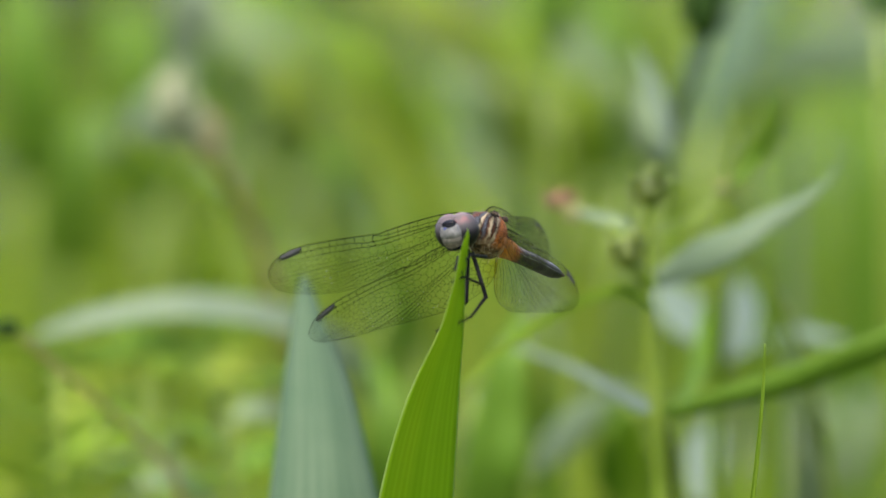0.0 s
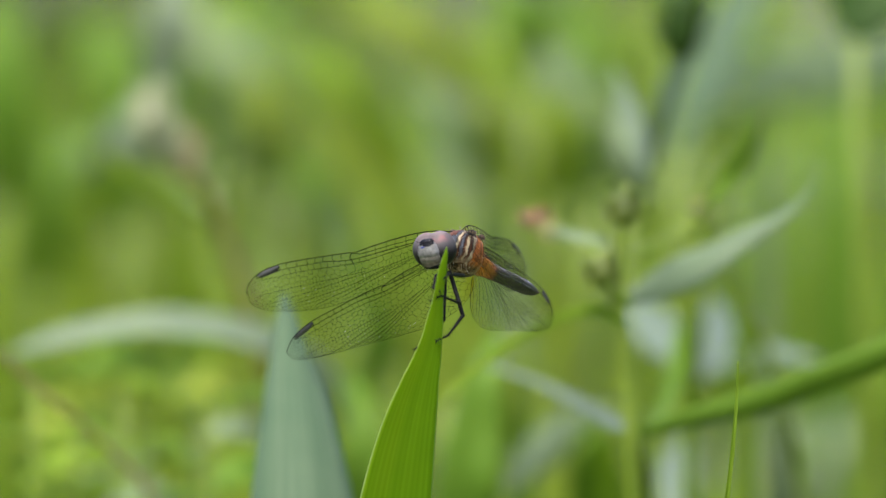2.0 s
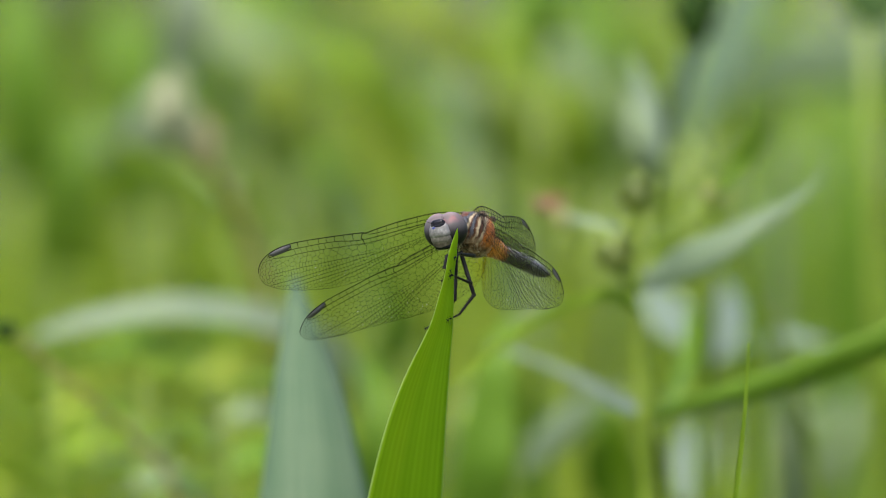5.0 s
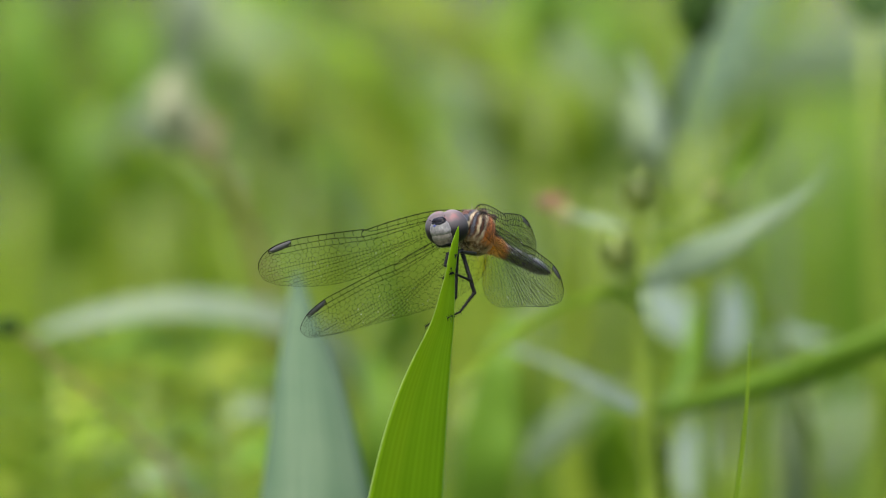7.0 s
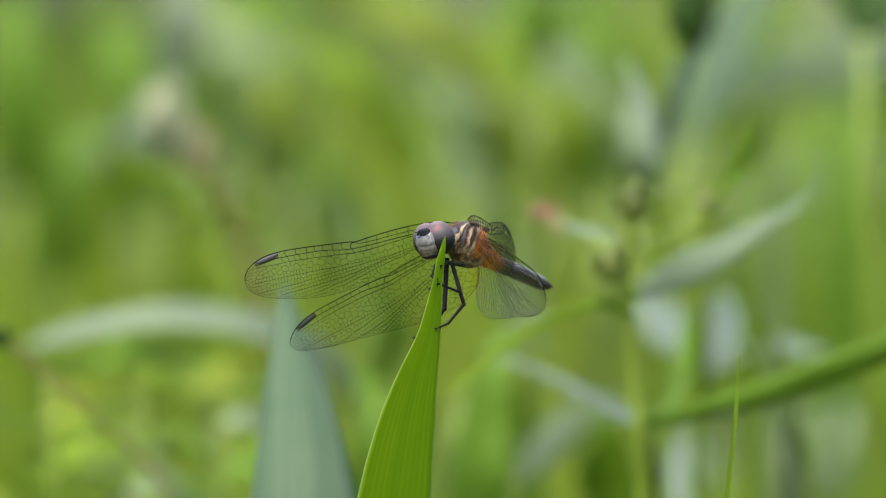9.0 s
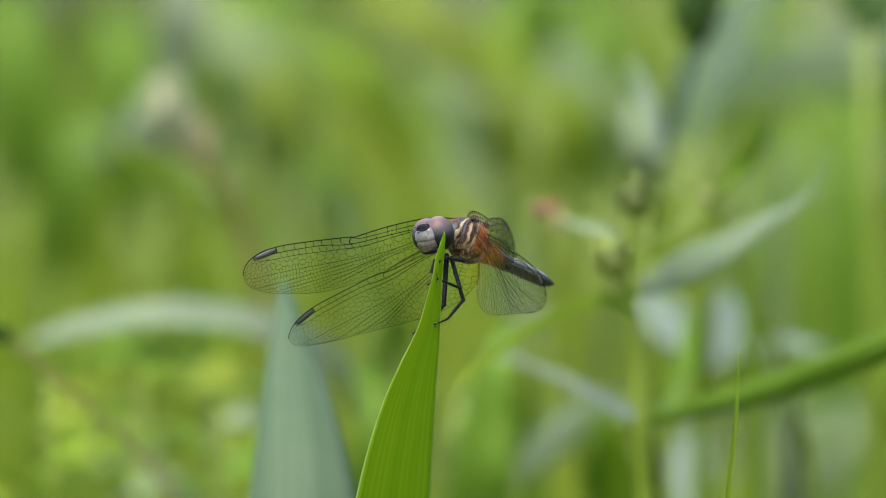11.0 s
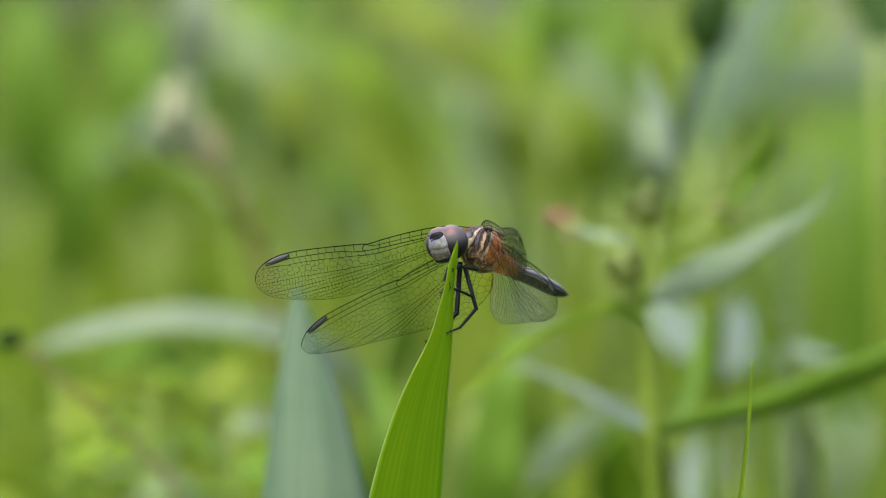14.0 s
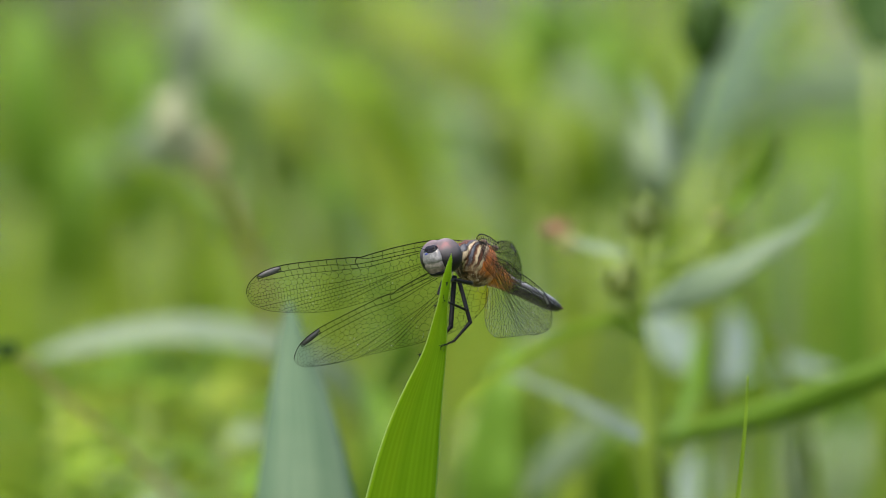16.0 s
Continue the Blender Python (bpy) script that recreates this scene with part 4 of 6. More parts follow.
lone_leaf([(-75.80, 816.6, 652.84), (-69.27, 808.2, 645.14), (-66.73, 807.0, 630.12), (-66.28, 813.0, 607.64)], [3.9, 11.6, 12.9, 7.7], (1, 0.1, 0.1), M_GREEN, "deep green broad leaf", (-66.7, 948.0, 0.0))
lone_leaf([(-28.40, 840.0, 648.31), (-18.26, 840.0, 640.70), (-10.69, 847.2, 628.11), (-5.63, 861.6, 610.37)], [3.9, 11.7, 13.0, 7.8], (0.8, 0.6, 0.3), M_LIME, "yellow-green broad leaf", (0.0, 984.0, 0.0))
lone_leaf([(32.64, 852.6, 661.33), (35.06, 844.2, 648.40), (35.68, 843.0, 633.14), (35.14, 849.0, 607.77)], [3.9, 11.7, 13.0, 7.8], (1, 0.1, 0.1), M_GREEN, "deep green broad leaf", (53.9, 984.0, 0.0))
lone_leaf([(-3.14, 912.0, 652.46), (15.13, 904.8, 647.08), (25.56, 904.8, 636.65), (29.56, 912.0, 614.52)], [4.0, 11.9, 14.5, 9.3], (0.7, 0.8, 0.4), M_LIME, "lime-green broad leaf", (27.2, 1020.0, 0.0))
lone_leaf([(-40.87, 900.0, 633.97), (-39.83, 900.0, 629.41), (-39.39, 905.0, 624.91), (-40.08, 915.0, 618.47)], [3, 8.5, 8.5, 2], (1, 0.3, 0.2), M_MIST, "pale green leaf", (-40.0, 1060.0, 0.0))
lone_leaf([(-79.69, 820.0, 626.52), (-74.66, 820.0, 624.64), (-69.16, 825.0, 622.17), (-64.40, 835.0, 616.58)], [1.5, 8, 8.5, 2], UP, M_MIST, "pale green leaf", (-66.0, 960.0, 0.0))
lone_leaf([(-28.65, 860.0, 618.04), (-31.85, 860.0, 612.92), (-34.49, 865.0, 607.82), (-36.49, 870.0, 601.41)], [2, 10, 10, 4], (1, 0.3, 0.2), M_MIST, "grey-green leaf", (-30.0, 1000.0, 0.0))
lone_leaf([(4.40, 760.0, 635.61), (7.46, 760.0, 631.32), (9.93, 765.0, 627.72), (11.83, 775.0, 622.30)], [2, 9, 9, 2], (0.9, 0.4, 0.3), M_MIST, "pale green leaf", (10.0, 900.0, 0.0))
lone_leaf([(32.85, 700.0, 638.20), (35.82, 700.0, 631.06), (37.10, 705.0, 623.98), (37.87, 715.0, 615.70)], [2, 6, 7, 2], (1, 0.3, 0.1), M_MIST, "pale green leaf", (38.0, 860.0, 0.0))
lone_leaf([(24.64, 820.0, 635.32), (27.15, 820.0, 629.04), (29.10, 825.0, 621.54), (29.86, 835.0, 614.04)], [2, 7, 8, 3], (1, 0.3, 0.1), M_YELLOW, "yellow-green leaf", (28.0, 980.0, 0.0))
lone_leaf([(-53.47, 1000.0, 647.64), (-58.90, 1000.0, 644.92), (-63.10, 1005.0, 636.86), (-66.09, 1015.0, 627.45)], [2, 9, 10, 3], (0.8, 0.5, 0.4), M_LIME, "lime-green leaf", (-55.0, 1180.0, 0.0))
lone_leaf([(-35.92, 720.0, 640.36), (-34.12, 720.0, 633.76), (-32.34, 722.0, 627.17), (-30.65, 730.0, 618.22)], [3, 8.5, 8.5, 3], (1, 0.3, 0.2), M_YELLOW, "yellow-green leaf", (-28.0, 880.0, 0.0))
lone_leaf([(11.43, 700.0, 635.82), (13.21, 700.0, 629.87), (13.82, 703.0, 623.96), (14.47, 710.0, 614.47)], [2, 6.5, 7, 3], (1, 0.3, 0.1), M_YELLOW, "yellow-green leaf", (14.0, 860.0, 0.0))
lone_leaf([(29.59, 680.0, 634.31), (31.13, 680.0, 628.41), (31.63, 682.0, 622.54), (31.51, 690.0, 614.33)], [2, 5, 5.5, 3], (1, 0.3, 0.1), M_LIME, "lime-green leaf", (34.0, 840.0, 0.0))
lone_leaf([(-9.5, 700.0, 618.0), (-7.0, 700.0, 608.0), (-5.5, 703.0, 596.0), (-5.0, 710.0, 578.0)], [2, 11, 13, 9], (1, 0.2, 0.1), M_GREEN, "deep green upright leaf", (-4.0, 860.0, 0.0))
# added dark leaf: stands in for the deep shade far behind this corner
lone_leaf([(81.4, 380.0, 661.8), (79.4, 376.0, 653.0), (77.6, 372.0, 645.6), (76.0, 370.0, 639.4)], [16.0, 20.0, 15.0, 4.0], (1, 0.1, 0.1), M_DARKBUD_AND_SHADE, "dark leaf added in place of far shade", (94.9, 480.0, 0.0))


def slender_blades():
    """Narrow blades that cross each other between the perch and the tall meadow: top and lower point (x, z), depth y, width."""
    for x1, z1, x2, z2, y, w, mat in (
        (-20.1, 633.9, 1.7, 601.2, 520, 3.7, M_YELLOW),
        (-31.4, 647.7, -7.6, 602.5, 700, 4.8, M_YELLOW),
        (-14.8, 636.8, 5.3, 604.7, 620, 3.0, M_BRIGHT),
        (-90.3, 636.0, -92.3, 598.8, 950, 5.6, M_GREEN),
        (-91.0, 650.4, -96.0, 587.6, 820, 4.6, M_BRIGHT),
        (-38.2, 620.1, -33.0, 581.2, 450, 3.2, M_YELLOW),
        (-63.0, 613.0, -59.8, 578.5, 500, 3.2, M_YELLOW),
        (18.8, 620.4, 24.1, 587.3, 480, 3.2, M_YELLOW),
        (27.4, 611.7, 25.9, 579.1, 450, 2.5, M_YELLOW),
        (12.8, 617.8, 10.6, 582.4, 550, 4.4, M_GREEN),
        (64.7, 631.1, 64.2, 587.3, 480, 2.8, M_PALE),
        (54.8, 602.0, 54.3, 557.5, 300, 3.3, M_LIME),
        (77.0, 621.9, 74.8, 552.1, 520, 4.4, M_GREEN),
        (86.3, 616.0, 84.6, 550.2, 600, 4.5, M_GREEN),
        (44.6, 596.3, 44.1, 575.2, 280, 2.1, M_LIME),
        (15.1, 583.6, 17.2, 554.6, 420, 5.2, M_GREEN),
        (29.1, 573.0, 31.5, 557.5, 300, 5.3, M_LIME),
        (64.4, 573.8, 61.3, 555.6, 380, 4.0, M_PALE),
        (-8.7, 589.8, -14.9, 554.4, 420, 6.2, M_GREEN),
        (-46.5, 581.7, -45.4, 555.1, 400, 3.7, M_BRIGHT),
        (-63.1, 578.9, -57.1, 555.6, 380, 4.0, M_LIME),
        (7.0, 636.2, 14.4, 611.3, 800, 6.2, M_PALE),
        (52.3, 620.8, 49.2, 591.8, 420, 2.7, M_BRIGHT),
        (-25.4, 616.0, -20.9, 577.4, 600, 5.2, M_YELLOW),
        (-47.3, 615.4, -38.6, 571.8, 520, 3.3, M_BRIGHT),
    ):
        lean = (x1 - x2) / (z1 - z2)
        base = (x2 - lean * 60, y + 40, 0)
        pts = [(x1, y - 14, z1), (x1 * 0.55 + x2 * 0.45 - lean, y - 6, z1 * 0.55 + z2 * 0.45), (x2, y, z2), (x2 - lean * 30, y + 8, z2 - 50), (x2 - lean * 50, y + 20, 380), (base[0], base[1] - 4, 240)]
        grass_plant("slender_sedge", base, pts, [0.2, w * 0.8, w, w, w * 0.8, w * 0.4], (1, 0.3, 0.1), mat,
                    "narrow slanting grass blade in the meadow", "grass blade", n=24, across=5, stem_r=0.9)["group"] = "slender meadow blades"


slender_blades()


def tall_weeds():
    """Leafy weeds further back, each with leaves all along its stem."""
    rnd = random.Random(77)
    protos = []
    for k in range(4):
        base = (0, 0, 0)
        t = thing("tall_weed", base, "leafy yellow-green weed in the meadow", "weed", group="tall weeds")
        h = 640 + 26 * k
        stalk(t, base, [(0, 0, h), (rnd.uniform(-8, 8), rnd.uniform(-8, 8), h * 0.6), (0, 0, h * 0.3), (0, 0, -15)], (0.8, 1.8, 2.4, 3.0), M_STALK, n=16)
        for i in range(22):
            z = h * (0.45 + 0.54 * i / 21)
            a = i * 2.4 + k
            l = rnd.uniform(45, 80) * (1.15 - 0.4 * i / 21)
            d = np.array((math.cos(a), math.sin(a), 0))
            pts = [d * l + np.array((0, 0, z + l * rnd.uniform(-0.2, 0.35))), d * l * 0.6 + np.array((0, 0, z + l * 0.32)), d * l * 0.25 + np.array((0, 0, z + l * 0.15)), np.array((0, 0, z))]
            leaf(t, base, pts, [0.5, rnd.uniform(9, 15), rnd.uniform(8, 12), 1.5], (-d[1], d[0], 0.15), (M_LIME, M_GREEN, M_LIME, M_PALE)[(i + k) % 4], "", 8)
        protos.append(t)
    spots = []
    for _ in range(44):
        y = 1050 + 1300 * rnd.random()
        spots.append((rnd.uniform(-1, 1) * (60 + y * 0.11), y))
    for i, (x, y) in enumerate(spots):
        m = pose(x * MM, y * MM, -0.005, rnd.uniform(-4, 4), rnd.uniform(-4, 4), rnd.uniform(0, 360))
        if i < len(protos):
            protos[i].matrix_basis = m
        else:
            copy_thing(protos[i % len(protos)], m)


tall_weeds()


# ---- the meadow further off: uncountable grass ----
def meadow():
    rnd = random.Random(5)
    verts, faces, uvs = [], [], []

    def one(x, y, h, w, lean, bend, az):
        n = 7
        s = np.array((math.cos(az), math.sin(az), 0))
        o = len(verts)
        for k in range(n + 1):
            f = k / n
            p = np.array((x + lean[0] * f + bend[0] * f * f, y + lean[1] * f + bend[1] * f * f, -20 + h * (f - 0.16 * f * f * f)))
            ww = w * (1 - f ** 2.2) * (0.55 + 0.9 * f * (1 - f) * 2) + 0.2
            nrm = np.array((-s[1], s[0], 0.3)) * ww * 0.16
            verts.extend((p - s * ww / 2 + nrm, p, p + s * ww / 2 + nrm))
            uvs.extend(((0, f), (0.5, f), (1, f)))
            if k:
                a = o + (k - 1) * 3
                b = a + 3
                faces.extend(((a, a + 1, b + 1, b), (a + 1, a + 2, b + 2, b + 1), (a + 2, a, b, b + 2)))

    spots = []
    for _ in range(5200):
        y = 1250 + 3400 * rnd.random() ** 1.3
        spots.append((rnd.uniform(-1, 1) * (700 + y * 0.5), y))
    for _ in range(2600):
        x, y = rnd.uniform(-2600, 2600), rnd.uniform(-3600, 1300)
        if abs(x) > 750 or y < -2200:
            spots.append((x, y))
    for x, y in spots:
        lean = (rnd.gauss(0, 130), rnd.gauss(-10, 60))
        bend = (rnd.gauss(0, 240), rnd.gauss(0, 90))
        one(x, y, rnd.uniform(620, 780) + max(0, y - 1200) * rnd.uniform(0.05, 0.12), rnd.uniform(7, 17), lean, bend, rnd.uniform(-0.9, 0.9))
    for _ in range(5000):
        x, y = rnd.uniform(-2600, 2600), rnd.uniform(-3600, 4600)
        one(x, y, rnd.uniform(120, 330), rnd.uniform(4, 8), (rnd.gauss(0, 40), rnd.gauss(0, 40)), (rnd.gauss(0, 50), rnd.gauss(0, 50)), rnd.uniform(0, 6.28))
    g = new("meadow_grass", mesh_from("meadow_grass", verts, faces, M_GRASS, uvs))
    tagged(g, "dense tall yellow-green meadow grass", "grass", kind="stuff")


meadow()


def thicket():
    """Far shrubs and trees that close the meadow."""
    rnd = random.Random(8)
    for i in range(16):
        a = math.pi * 2 * i / 16 + rnd.uniform(-0.1, 0.1)
        r = 14000 + rnd.uniform(-2500, 4000)
        base = (math.sin(a) * r, math.cos(a) * r, -12)
        h = rnd.uniform(3800, 6500)
        t = thing("far_tree", base, "leafy green tree at the edge of the meadow", "tree", group="trees round the meadow")
        trunk = [(0, 0, -100), (rnd.uniform(-150, 150), rnd.uniform(-150, 150), h * 0.4), (rnd.uniform(-300, 300), rnd.uniform(-300, 300), h * 0.85)]
        datas = [tube_data(trunk, (160, 110, 30), 10, 8)]
        for k in range(7):
            z = h * (0.3 + 0.08 * k)
            b = rnd.uniform(0, 6.28)
            datas.append(tube_data([(0, 0, z), (math.cos(b) * 600, math.sin(b) * 600, z + 350), (math.cos(b) * 1300, math.sin(b) * 1300, z + 800)], (60, 35, 10), 6, 6))
        part("trunk", to_mesh("trunk", merge(*datas), M_BARK), t)
        verts, faces, uvs = [], [], []
        for _ in range(1500):
            b, e, q = rnd.uniform(0, 6.28), rnd.uniform(-1, 1), rnd.random() ** 0.4
            lump = 1 + 0.3 * math.sin(3 * b + i) * math.cos(4 * e)
            c = np.array((math.cos(b) * math.sqrt(1 - e * e) * 1900 * q * lump, math.sin(b) * math.sqrt(1 - e * e) * 1900 * q * lump, h * 0.62 + e * h * 0.52 * q * lump))
            u = np.array([rnd.gauss(0, 1) for _ in range(3)])
            w = np.cross(u, [rnd.gauss(0, 1) for _ in range(3)])
            u, w = u / np.linalg.norm(u) * rnd.uniform(90, 190), w / np.linalg.norm(w) * rnd.uniform(60, 120)
            o = len(verts)
            verts.extend((c - u, c + w, c + u, c - w))
            uvs.extend(((0, 0), (1, 0), (1, 1), (0, 1)))
            faces.append((o, o + 1, o + 2, o + 3))
        part("crown", mesh_from("crown", verts, faces, M_TREE, uvs, smooth=False), t)


thicket()

# ---- the dragonfly: built where it sits, its Empty at the grip of its feet ----
GRIP = (0.48, 5.0, 590.28)
dragonfly = thing("dragonfly", GRIP, "striped dragonfly with clear veined wings clinging to a grass blade", "dragonfly")


def grip(p):
    return tuple(np.array(p, float) - np.array(GRIP, float))


# head: built facing -y about its own centre, then turned
def build_head():
    head = thing("head", (0, 0, 0), "", "")
    head.parent = dragonfly
    for s in (1, -1):
        part("compound_eye", to_mesh("compound_eye", ball_data((0.92 * s, 0.25, 0.2), (2.08, 2.02, 2.3), 48, 32), M_EYE), head, "pink-topped grey compound eye")
    part("neck", to_mesh("neck", ball_data((0, 1.3, -0.4), (1.9, 1.0, 1.5), 20, 14), M_BUFF), head, "hairy brown back of the head")

    def plate(name, centre, radii, mat, e, label="", tip=0.0, taper=0.0):
        """A rounded, slightly lumpy face plate."""
        d = ball_data((0, 0, 0), radii, 36, 24, lambda p: box_pillow(p, e))
        ct, st = math.cos(tip), math.sin(tip)
        out = []
        for v in d[0]:
            k = 1 + taper * v[2] / radii[2]
            w = noise.noise(Vector(v) * 1.1 + Vector(centre) * 3) * 0.06
            v = np.array((v[0] * k, v[1] - w, v[2]))
            out.append(np.array((v[0] + centre[0], v[1] * ct - v[2] * st + centre[1], v[1] * st + v[2] * ct + centre[2])))
        return part(name, to_mesh(name, (out, d[1], d[2]), mat), head, label)

    plate("face_rim", (0, -1.05, -0.2), (1.62, 0.85, 1.8), M_BLACK, 0.85, "dark seam round the face")
    plate("frons", (0, -1.42, 0.42), (1.5, 0.86, 1.14), M_FACE, 0.72, "pearly blue-white forehead", -0.16, -0.16)
    plate("clypeus", (0, -1.36, -0.5), (1.48, 0.8, 0.95), M_CLYPEUS, 0.7, "pearly buff face plate", 0.0, -0.05)
    plate("clypeus_rim", (0, -1.22, -0.95), (1.44, 0.78, 0.8), M_LABRUM, 0.7, "buff face plate")
    plate("labrum", (0, -1.2, -1.3), (1.28, 0.74, 0.72), M_LABRUM, 0.78, "buff upper lip", 0.25, 0.1)
    plate("mouth", (0, -0.95, -1.75), (1.35, 0.85, 0.5), M_BLACK, 0.85, "dark mouthparts")
    plate("labium", (0, -0.4, -1.9), (1.5, 1.1, 0.45), M_NECK, 0.85)
    plate("vertex", (0, -1.6, 1.36), (1.0, 0.5, 0.54), M_BLACK, 0.8, "black crown tubercle")
    for s in (1, -1):
        plate("vertex_lobe", (0.62 * s, -1.72, 1.18), (0.42, 0.4, 0.34), M_BLACK, 0.9, "black side lobe of the crown")
    plate("forehead_band", (0.1, -1.8, 1.02), (0.78, 0.4, 0.24), M_BLACK, 0.7, "black band across the forehead", -0.2)
    # small blue plate on one side paints the crown's glint
    plate("vertex_glint", (-0.42, -2.04, 0.84), (0.42, 0.2, 0.2), M_BLUE_GLINT, 0.8, "painted blue glint on the black crown")
    for s in (-0.42, 0.42, 0):
        part("ocellus", to_mesh("ocellus", ball_data((s, -1.85 - (0.1 if s == 0 else 0), 1.5 + (0 if s else 0.12)), (0.17, 0.14, 0.17), 12, 8), M_BLACK), head)
    for s in (1, -1):
        part("antenna", to_mesh("antenna", tube_data([(0.62 * s, -1.7, 1.28), (0.9 * s, -2.2, 1.6), (1.5 * s, -2.7, 2.15)], (0.09, 0.05, 0.02), 8, 6), M_BLACK), head)
    rnd = random.Random(4)
    hairs = []
    for _ in range(60):
        a, z = rnd.uniform(-1, 1), rnd.uniform(-2.2, -0.4)
        p = np.array((a * 1.9, 0.2 + rnd.uniform(-0.4, 1.2), z))
        hairs.append(tube_data([p, p + np.array((a * 0.4, -0.25, -0.45 - 0.3 * rnd.random()))], (0.018, 0.006), 2, 3))
    part("hair", to_mesh("hair", merge(*hairs), M_HAIR), head)
    return head


head = build_head()
HEAD_AT = grip((-0.16, 7.8, 602.45))
HEAD_SIZE = 1.08
HEAD_TURN = (9, -7, -27)
head.matrix_basis = pose(*[c * MM for c in HEAD_AT], *HEAD_TURN)
head.scale = [HEAD_SIZE] * 3


# thorax
def build_thorax():
    f = Vector((-0.52, -0.80, 0.28)).normalized()   # the way the body points
    rot = f.to_track_quat("-Y", "Z").to_matrix().to_4x4()
    c = grip((4.37, 14.5, 602.43))

    def swell(p):
        x, y, z = p
        return (x * (1.0 - 0.12 * y), y, z * (1.0 + 0.10 * y) - 0.12 * (1 - y * y))

    th = part("thorax", to_mesh("thorax", ball_data((0, 0, 0), (2.7, 4.1, 3.3), 56, 40, swell), M_THORAX), dragonfly, "brown thorax with cream stripes and slate shoulders")
    th.matrix_basis = Matrix.Translation([v * MM for v in c]) @ rot
    front = part("prothorax", to_mesh("prothorax", merge(ball_data((0, -3.7, -0.2), (1.5, 1.1, 1.6), 18, 12), ball_data((0, -4.5, -0.3), (0.8, 1.2, 0.9), 14, 10)), M_THORAX), th, "brown collar behind the head")
    # wing hinges and the raised edges of the side plates
    hinges = []
    for s in (1, -1):
        for y in (-0.9, 1.7):
            hinges.append(ball_data((s * 1.6, y, 2.4), (0.5, 0.7, 0.4), 12, 8))
    part("wing_hinges", to_mesh("wing_hinges", merge(*hinges), M_NECK), th, "brown wing hinges")
    part("leg_bases", to_mesh("leg_bases", merge(*[ball_data((x, y, -2.5), (0.42, 0.5, 0.8), 14, 10) for x in (-0.6, 0.6) for y in (-1.6, -0.8, 0.0)]), M_BUFF), th, "buff hairy leg bases")
    rnd = random.Random(3)
    hairs = []
    for _ in range(420):
        a, b = rnd.uniform(0, 2 * math.pi), rnd.uniform(-0.95, 0.75)
        r = math.sqrt(1 - b * b)
        d = np.array(swell((math.cos(a) * r, b, math.sin(a) * r)))
        p = d * np.array((2.7, 4.1, 3.3))
        l = rnd.uniform(0.35, 0.9)
        q = p + d * l + np.array((rnd.gauss(0, 0.12), rnd.gauss(-0.05, 0.12), rnd.gauss(0, 0.12)))
        hairs.append(tube_data([p * 0.99, q], (0.012, 0.004), 1, 3))
    part("hair", to_mesh("hair", merge(*hairs), M_HAIR), th, "fine pale body hair")
    return th


thorax = build_thorax()


# abdomen in ten rings
def build_abdomen():
    line = spline([(5.51, 17.5, 601.05), (6.98, 20.0, 600.24), (8.62, 22.5, 599.27), (11.08, 26.0, 598.13), (13.31, 29.5, 597.02), (14.89, 31.8, 596.28)], 120)
    rad = spline([(r, 0, 0) for r in (1.75, 1.58, 1.26, 1.06, 1.04, 1.02, 0.9, 0.52)], 120)[:, 0]
    ab = thing("abdomen", (0, 0, 0), "", "")
    ab.parent = dragonfly
    cuts = [0, 12, 26, 41, 56, 70, 83, 95, 106, 114, 120]
    for k in range(10):
        a, b = cuts[k], min(120, cuts[k + 1] + 2)
        pts = [grip(p) for p in line[a:b + 1]]
        rr = [rad[i] * (1.0 + 0.05 * math.sin(math.pi * (i - a) / (b - a)) + (0.035 if i > b - 3 else 0)) for i in range(a, b + 1)]
        v, f, u = tube_data(pts, rr, b - a, 24, 1.05)
        u = [(x, (a + y * (b - a)) / 120) for x, y in u]
        part("abdomen_segment", to_mesh("abdomen_segment", (v, f, u), M_ABDOMEN), ab, "orange abdomen ring with dark lines" if k < 3 else "slate-grey abdomen ring with a waxy bloom and painted highlight")
    tail = np.array(grip(line[-1]))
    d = line[-1] - line[-6]
    d = d / np.linalg.norm(d)
    for s in (-0.28, 0.28):
        side = np.cross(d, (0, 0, 1)) * s
        part("cercus", to_mesh("cercus", tube_data([tail - d * 0.2 + side, tail + d * 0.35 + side * 1.3, tail + d * 0.75 + side * 1.1], (0.24, 0.24, 0.08), 6, 8), M_NECK), ab)
    return ab


abdomen = build_abdomen()


